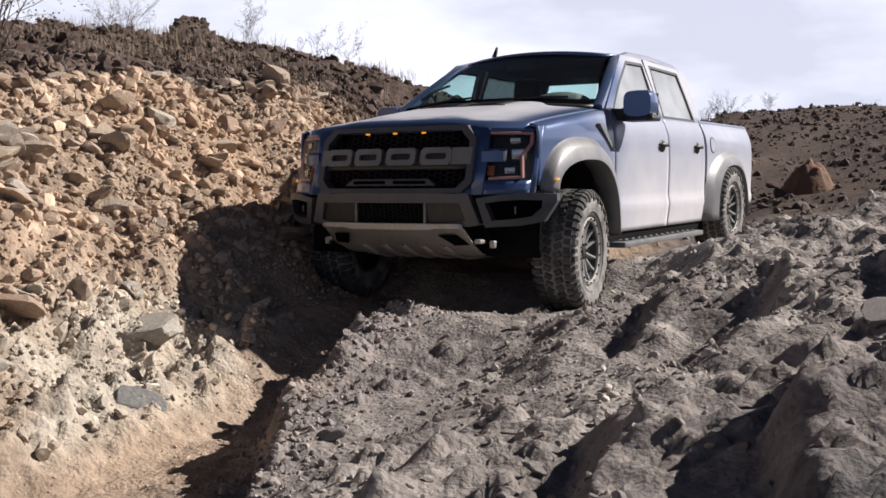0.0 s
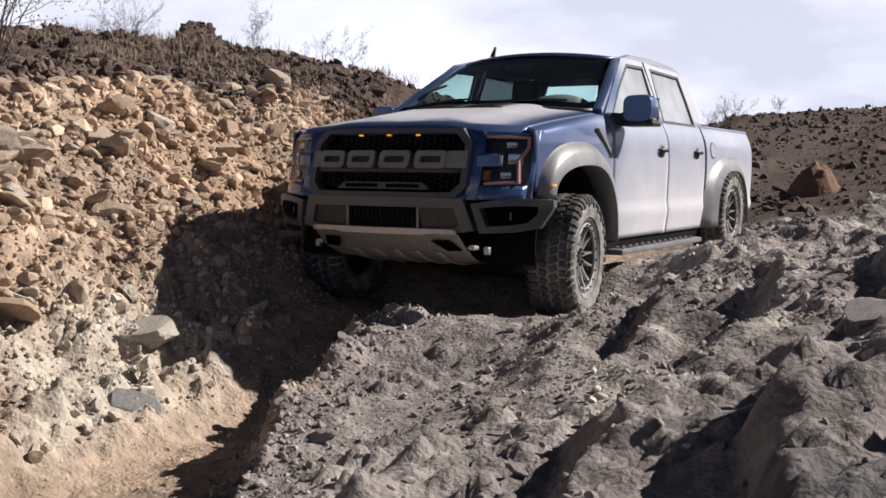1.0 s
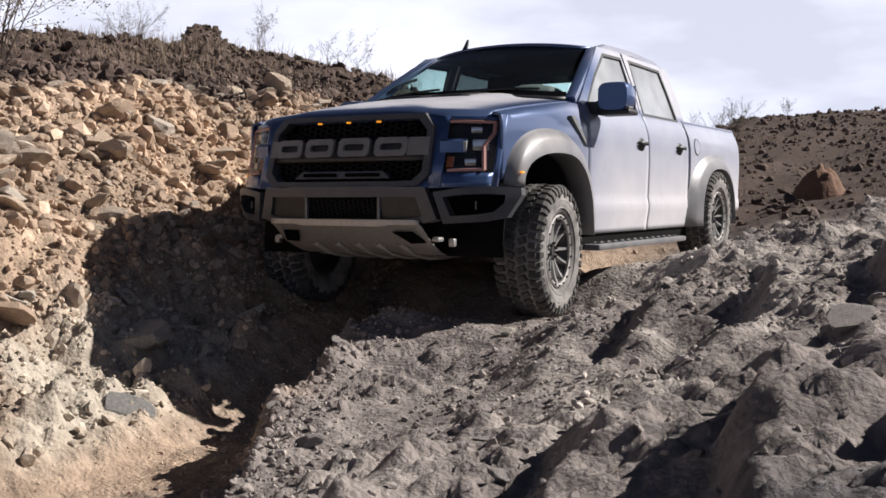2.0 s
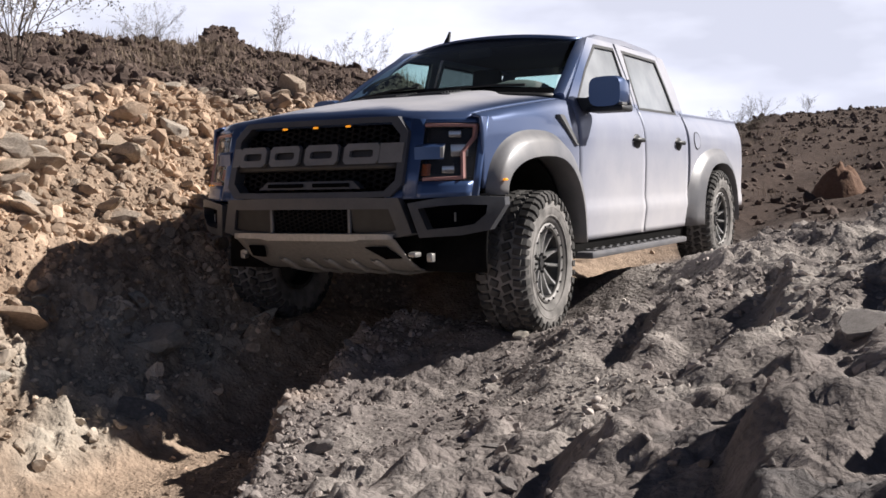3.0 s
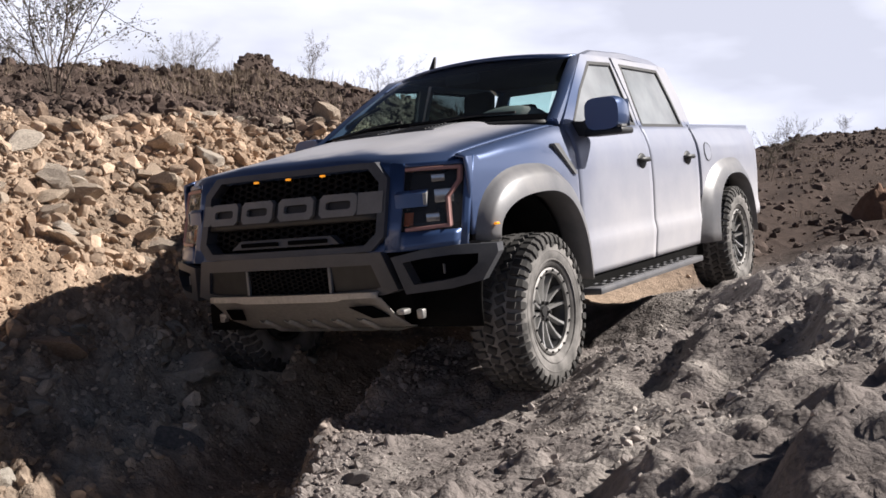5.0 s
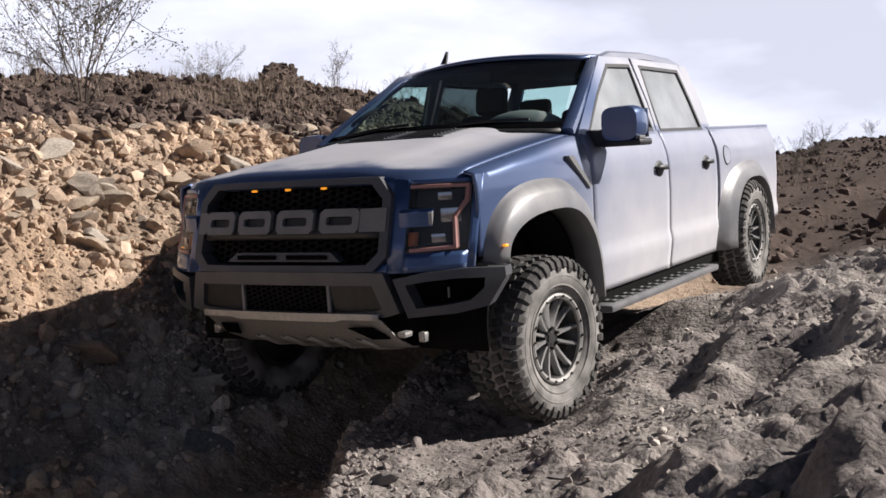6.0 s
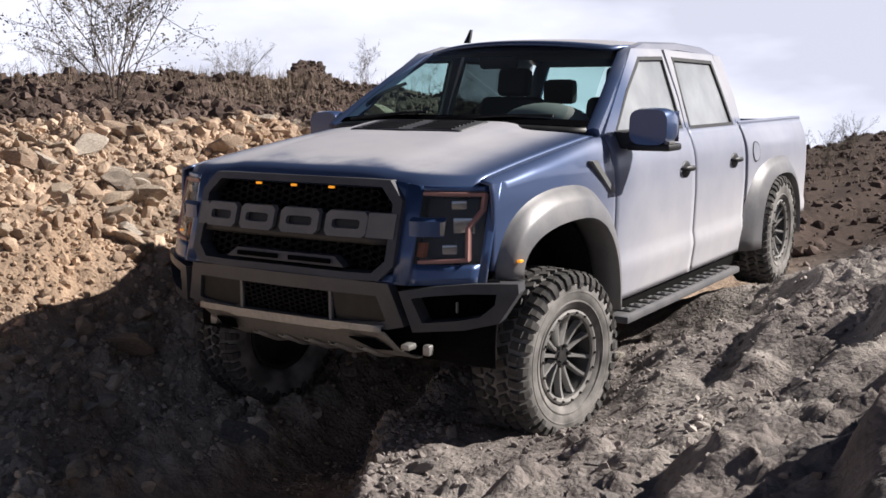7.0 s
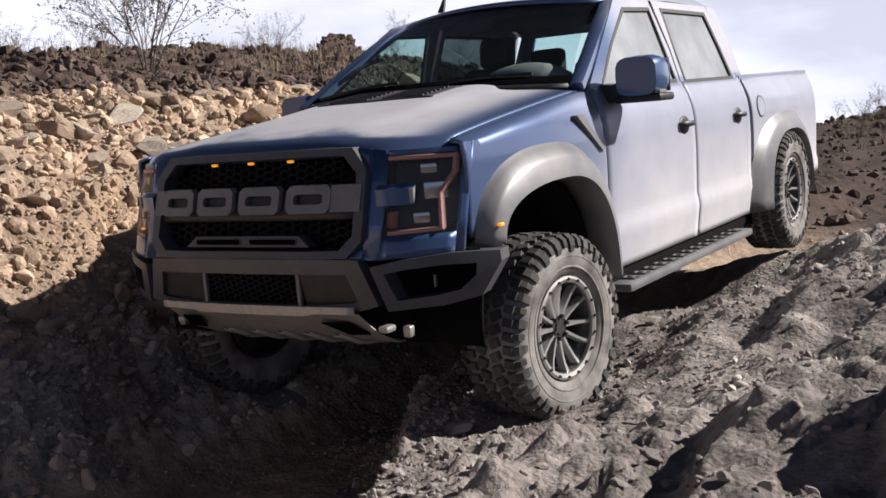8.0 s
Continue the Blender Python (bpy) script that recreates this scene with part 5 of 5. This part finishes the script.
def spots(rng, n, a0, a1, v0, v1):
    """Random places in a stretch of the gully, as x and y."""
    a, v = rng.uniform(a0, a1, n) - 3.5, rng.uniform(v0, v1, n)
    return a * CA + v * SA, -a * SA + v * CA


def clear_of_wheels(x, y):
    """Off the two wheel lines and out of the truck's belly."""
    a, v = across(x, y), along(x, y)
    return (a > 1.32) | (a < -1.30) | (v < 4.2)


def build_stones():
    rng = np.random.default_rng(5)
    fine = [mesh_arrays(rock_shape(100 + k, 2)) for k in range(8)]
    coarse = [mesh_arrays(rock_shape(200 + k, 1)) for k in range(8)]

    def power(n, lo, hi, e=2.3):
        u = rng.uniform(0, 1, n)
        return (lo ** (1 - e) + u * (hi ** (1 - e) - lo ** (1 - e))) ** (1 / (1 - e))

    # the bank's rubble
    x, y = spots(rng, 8000, -3.9, -1.25, 3.2, 10.5)
    a, v = across(x, y), along(x, y)
    keep = rng.uniform(0, 1, len(x)) < 0.30 + 0.7 * ease(-0.2, 0.3, fbm(x * 1.1, y * 1.1, 130, 3) + 0.25 * ease(-1.5, -2.2, a))
    x, y = x[keep], y[keep]
    scatter("bank_rubble", "brown and tan stones strewn over the bank", fine, x, y, power(len(x), 0.022, 0.085), 0.12, 1, 1.15)
    x, y = spots(rng, 17000, -4.2, -0.9, 3.0, 11.0)
    scatter("bank_gravel", "small stones and gravel on the bank", coarse, x, y, power(len(x), 0.010, 0.03), 0.2, 2, 1.1)
    # crumbs and clods on the other slope and by the track
    x, y = spots(rng, 8000, 1.0, 4.4, 1.6, 9.5)
    keep = rng.uniform(0, 1, len(x)) < 0.15 + 0.85 * ease(-0.15, 0.3, fbm(x * 1.4, y * 1.4, 140, 3))
    x, y = x[keep], y[keep]
    scatter("slope_rubble", "dusty grey clods and stones on the slope", fine, x, y, power(len(x), 0.009, 0.036, 2.7), 0.15, 3, 1.15)
    x, y = spots(rng, 2600, -1.3, 1.3, 2.5, 8.2)
    scatter("track_gravel", "fine gravel in the gully", coarse, x, y, power(len(x), 0.006, 0.016, 2.6), 0.1, 4, 1.2)
    # crumbled edge over the gully's floor, and the pale ledge across from it
    rng = np.random.default_rng(11)
    v = rng.uniform(3.0, 7.0, 1500)
    a = np.interp(v, [2.6, 3.2, 3.9, 4.45, 4.9, 5.4, 5.9, 6.6, 7.6], [1.35, 1.12, 0.80, 0.48, 0.22, 0.02, -0.06, -0.05, 0.10]) + rng.normal(0.10, 0.20, 1500) - 3.5
    x, y = a * CA + v * SA, -a * SA + v * CA
    scatter("edge_rubble", "dusty grey clods along the gully's broken edge", fine, x, y, power(len(x), 0.009, 0.036, 2.5), 0.1, 7, 1.2)
    x, y = spots(rng, 2600, -1.75, -0.55, 3.0, 6.3)
    keep = rng.uniform(0, 1, len(x)) < 0.2 + 0.8 * ease(-0.15, 0.25, fbm(x * 1.9, y * 1.9, 150, 3))
    x, y = x[keep], y[keep]
    scatter("ledge_rubble", "pale clods and stones on the ledge", fine, x, y, power(len(x), 0.012, 0.055, 2.4), 0.15, 8, 1.05)
    # far slopes
    x, y = spots(rng, 15000, -13, -2.3, 5, 21)
    scatter("hill_rubble", "dark brown stones on the hill behind", coarse, x, y, power(len(x), 0.025, 0.12, 2.4), 0.05, 5, 1.25)
    x, y = rng.uniform(1, 26, 9000), rng.uniform(13, 47, 9000)
    scatter("far_rubble", "dark stones on the far hillside", coarse, x, y, power(len(x), 0.03, 0.17, 2.2), 0.1, 6, 1.2)

    # larger stones of the bank and the slope, each its own
    shapes = [rock_shape(300 + k, 3) for k in range(12)]
    for me in shapes:
        me.materials.append(M["stone"])

    def stone(x, y, r, sink=0.1, mat=None, squash=1.0, turn=None):
        ob = new("stone", shapes[int(rng.integers(0, len(shapes)))])
        z = float(rough_ground(np.array([x]), np.array([y]))[0]) + r * sink
        e = turn or (rng.uniform(-25, 25), rng.uniform(-25, 25), rng.uniform(0, 360))
        ob.parent = GROUND
        ob.matrix_basis = pose(x, y, z, *e) @ Matrix.Diagonal((r * rng.uniform(0.95, 1.8), r, r * rng.uniform(0.75, 1.0) * squash, 1))
        if mat:
            ob.material_slots[0].link = "OBJECT"
            ob.material_slots[0].material = M[mat]
        return ob

    made = 0
    while made < 235:
        x, y = (float(k[0]) for k in spots(rng, 1, -3.1, -1.45, 3.4, 9.2))
        if float(fbm(np.array([x * 1.1]), np.array([y * 1.1]), 130, 3)[0]) + 0.15 < rng.uniform(-0.3, 0.5):
            continue
        stone(x, y, float(power(1, 0.05, 0.19, 2.5)[0]))
        made += 1
    made = 0
    while made < 22:
        x, y = (float(k[0]) for k in spots(rng, 1, 1.45, 4.0, 2.2, 8.8))
        stone(x, y, float(power(1, 0.03, 0.075, 2.4)[0]), 0.15, "dust_stone")
        made += 1
    for k in range(11):
        v = rng.uniform(3.4, 6.8)
        a = float(np.interp(v, [3.2, 3.9, 4.45, 4.9, 5.4, 5.9, 6.8], [1.12, 0.80, 0.48, 0.22, 0.02, -0.06, -0.05])) + rng.uniform(-0.15, 0.35) - 3.5
        stone(a * CA + v * SA, -a * SA + v * CA, float(power(1, 0.035, 0.075, 2.4)[0]), 0.0, "dust_stone")
    for k in range(16):
        x, y = (float(q[0]) for q in spots(rng, 1, -1.55, -0.6, 3.4, 6.2))
        stone(x, y, float(power(1, 0.05, 0.11, 2.4)[0]), 0.0, "pale_stone")
    # a few that stand out
    stone(-1.88, 6.74, 0.20, 0.15, "pale_stone", 0.9, (12, -24, 30))["label"] = "pale angular block on the ledge"
    stone(-1.72, 6.12, 0.15, -0.1, "slate_stone", 0.6, (40, 25, 20))["label"] = "flat slate-grey slab"
    stone(0.33, 6.62, 0.045, 0.3, "pale_stone")
    stone(1.42, 3.75, 0.10, 0.3, "dust_stone")


build_stones()


# ---- plants ----
def build_shrub(name, label, x, y, height, spread, stems, seed, leafy=True):
    """A dry desert shrub: thin stems that fork from one root, and small leaves on the twigs."""
    rnd = random.Random(seed)
    root = new(name)
    root.matrix_basis = pose(x, y, float(rough_ground(np.array([x]), np.array([y]))[0]) - 0.03)
    tagged(root, label, "shrub", "desert shrubs")
    wood, leaf = bmesh.new(), bmesh.new()

    def tube(pts, r0, r1, sides):
        secs = []
        n = len(pts)
        for k, p in enumerate(pts):
            d = (pts[min(k + 1, n - 1)] - pts[max(k - 1, 0)]).normalized()
            u = d.cross(Vector((0.3, 0.9, 0.1))).normalized()
            w = d.cross(u)
            r = r0 + (r1 - r0) * k / (n - 1)
            secs.append([p + u * r * math.cos(t) + w * r * math.sin(t) for t in lin(0, 2 * math.pi, sides + 1)[:-1]])
        loft(secs, caps=False, bm=wood)

    def grow(p, d, length, r, level):
        pts = [p]
        n = 6 if level == 0 else 4
        for k in range(n):
            d = (d + Vector((rnd.gauss(0, 0.13), rnd.gauss(0, 0.13), rnd.gauss(0.02, 0.08)))).normalized()
            p = p + d * length / n
            pts.append(p)
            if level < 2 and k > 0:
                for _ in range(2 if level == 0 else rnd.choice((1, 2))):
                    q = (d + Vector((rnd.gauss(0, 0.55), rnd.gauss(0, 0.55), rnd.gauss(0.05, 0.3)))).normalized()
                    grow(p, q, length * rnd.uniform(0.28, 0.5), r * 0.5, level + 1)
            if leafy and level > 0:
                for _ in range(3 if level == 2 else 1):
                    c = p + Vector([rnd.gauss(0, 0.018) for _ in range(3)]) * height
                    s = height * rnd.uniform(0.005, 0.010)
                    o = [Vector([rnd.gauss(0, 1) for _ in range(3)]).normalized() * s for _ in range(3)]
                    leaf.faces.new([leaf.verts.new(c + k2) for k2 in (o[0], o[1], -o[0], o[2] - o[1])])
        tube(pts, r, r * 0.45, 4 if level == 0 else 3)

    for k in range(stems):
        az = 2 * math.pi * (k + rnd.random()) / stems
        out = rnd.uniform(0.15, 1.0) * spread
        d = Vector((math.cos(az) * out, math.sin(az) * out, 1)).normalized()
        grow(Vector((0.03 * math.cos(az), 0.03 * math.sin(az), 0)), d, height * rnd.uniform(0.7, 1.1), 0.0065 * height, 0)
    part("crown", wood, "twig", root, smooth=False)
    if leafy:
        part("foliage", leaf, "dry_leaf", root, smooth=False)
    else:
        leaf.free()
    return root


def build_plants():
    build_shrub("desert_shrub", "tall sparse desert shrub with thin grey stems", -4.43, 10.1, 1.42, 0.62, 10, 3)
    for x, y, h, sp, n, sd in ((-6.2, 12.6, 0.8, 0.9, 8, 4), (-5.05, 15.5, 0.55, 0.8, 5, 5), (-6.6, 11.2, 0.7, 1.0, 7, 6), (-5.7, 17.2, 0.8, 0.7, 6, 7), (-3.3, 19.6, 0.55, 0.6, 3, 8), (-1.7, 17.6, 0.6, 0.6, 4, 9), (4.9, 24.0, 0.95, 0.8, 5, 10), (6.0, 27.0, 0.9, 0.9, 4, 11), (11.5, 43.5, 0.6, 0.9, 6, 12), (15.8, 44.3, 0.5, 0.9, 5, 13), (-2.6, 19.0, 0.9, 0.5, 3, 14), (-4.2, 19.8, 0.8, 0.6, 3, 15)):
        build_shrub("desert_shrub", "small dry desert shrub on the skyline", x, y, h, sp, n, sd)
    # dry grass and brush on the hill behind the bank
    rng = np.random.default_rng(77)
    bm = bmesh.new()
    tufts = [(rng.uniform(-7.5, -2.6), rng.uniform(10.3, 15.5)) for _ in range(130)] + [(rng.uniform(-4.5, -0.8), rng.uniform(11.0, 18.5)) for _ in range(120)] + [(rng.uniform(4, 14), rng.uniform(14, 32)) for _ in range(90)]
    for x, y in tufts:
        z = float(rough_ground(np.array([x]), np.array([y]))[0]) - 0.02
        h = rng.uniform(0.10, 0.26)
        for _ in range(30):
            az, lean = rng.uniform(0, 6.28), rng.uniform(0.1, 0.9)
            p = Vector((x + rng.normal(0, 0.16), y + rng.normal(0, 0.16), z))
            t = p + Vector((math.cos(az) * lean, math.sin(az) * lean, 1)).normalized() * h * rng.uniform(0.5, 1.1)
            s = Vector((-math.sin(az), math.cos(az), 0)) * 0.0022
            m = (p + t) / 2 + Vector((0, 0, 0.02))
            v = [bm.verts.new(k) for k in (p - s, p + s, m + s, m - s, t)]
            bm.faces.new(v[:4])
            bm.faces.new([v[3], v[2], v[4]])
    me = bpy.data.meshes.new("dry_brush")
    bm.to_mesh(me)
    bm.free()
    me.materials.append(M["dry_grass"])
    tagged(new("dry_brush", me), "dry brown brush and grass on the stony hill", "dry grass", kind="stuff")
    # low mound of red earth beyond the truck, with a pale slab on it
    x, y = 4.95, 16.3
    rows = []
    for r in lin(0, 1, 10):
        rows.append([(x + 0.42 * r * math.cos(w) * (1 + 0.15 * math.sin(3 * w)), y + 0.4 * r * math.sin(w), float(smooth_ground(np.array([x]), np.array([y]))[0]) - 0.1 + 0.5 * (1 - r * r) + 0.14 * noise.noise(Vector((4 * r * math.cos(w), 4 * r * math.sin(w), 2)))) for w in lin(0, 2 * math.pi, 33)[:-1]])
    me = bpy.data.meshes.new("earth_mound")
    bm = sheet(rows, closed=True)
    bm.to_mesh(me)
    bm.free()
    me.polygons.foreach_set("use_smooth", [True] * len(me.polygons))
    me.materials.append(M["red_earth"])
    tagged(new("earth_mound", me), "low mound of loose red earth", "mound")


build_plants()


# ---- motion ----
TRUCK = [
    (0.0, pose(-0.049, 8.470, 1.168, 5.74, 1.41, -27.92)),
    (0.5, pose(-0.087, 8.358, 1.188, 5.46, 2.39, -27.20)),
    (1.0, pose(-0.088, 8.300, 1.150, 5.62, 2.70, -27.05)),
    (1.5, pose(-0.164, 8.150, 1.204, 4.47, 1.77, -26.96)),
    (3.0, pose(-0.449, 7.353, 1.097, 5.87, 1.04, -25.70)),
    (3.5, pose(-0.507, 7.166, 1.051, 6.65, -0.86, -25.46)),
    (4.0, pose(-0.579, 6.958, 0.951, 8.60, -3.13, -25.81)),
    (4.5, pose(-0.591, 6.916, 0.954, 8.35, -2.65, -25.62)),
    (6.0, pose(-0.735, 6.545, 0.895, 9.59, 1.37, -24.31)),
    (6.5, pose(-0.796, 6.416, 0.871, 9.91, 3.57, -23.82)),
    (7.0, pose(-0.874, 6.265, 0.856, 10.40, 6.24, -23.15)),
    (7.5, pose(-0.886, 5.995, 0.752, 11.15, 2.07, -22.58)),
    (8.0, pose(-1.014, 5.768, 0.740, 10.98, 1.57, -23.04)),
]

# seconds, roll of the wheels in degrees, steering, height of front and rear axle ends on the near side and the far side
WHEELS = [
    (0.0, 0, -5, 0.375, 0.56, 0.40, 0.50),
    (0.5, 15, -5, 0.38, 0.57, 0.40, 0.50),
    (1.0, 23, -5, 0.385, 0.58, 0.40, 0.50),
    (1.5, 44, -4, 0.385, 0.57, 0.40, 0.50),
    (2.25, 100, -4, 0.38, 0.53, 0.40, 0.50),
    (3.0, 155, -3, 0.38, 0.50, 0.40, 0.50),
    (3.5, 180, -2, 0.377, 0.48, 0.40, 0.50),
    (4.0, 208, -2, 0.375, 0.42, 0.47, 0.52),
    (4.5, 214, -3, 0.37, 0.41, 0.46, 0.52),
    (5.25, 240, 3, 0.35, 0.48, 0.42, 0.50),
    (6.0, 266, 8, 0.335, 0.53, 0.33, 0.42),
    (6.5, 284, 9, 0.33, 0.545, 0.28, 0.40),
    (7.0, 306, 9, 0.325, 0.545, 0.24, 0.36),
    (7.5, 342, 8, 0.33, 0.54, 0.32, 0.42),
    (8.0, 374, 7, 0.33, 0.54, 0.32, 0.42),
]


def motions():
    walk(truck, TRUCK)
    walk(wheel_fl, [(t, pose(0.93, -0.02, f, r, 0, -st)) for t, r, st, f, b, ff, bb in WHEELS])
    walk(wheel_rl, [(t, pose(0.93, 3.75, b, r, 0, 0)) for t, r, st, f, b, ff, bb in WHEELS])
    walk(wheel_fr, [(t, pose(-0.93, -0.02, ff, -r, 0, 180 - st)) for t, r, st, f, b, ff, bb in WHEELS])
    walk(wheel_rr, [(t, pose(-0.93, 3.75, bb, -r, 0, 180)) for t, r, st, f, b, ff, bb in WHEELS])


motions()
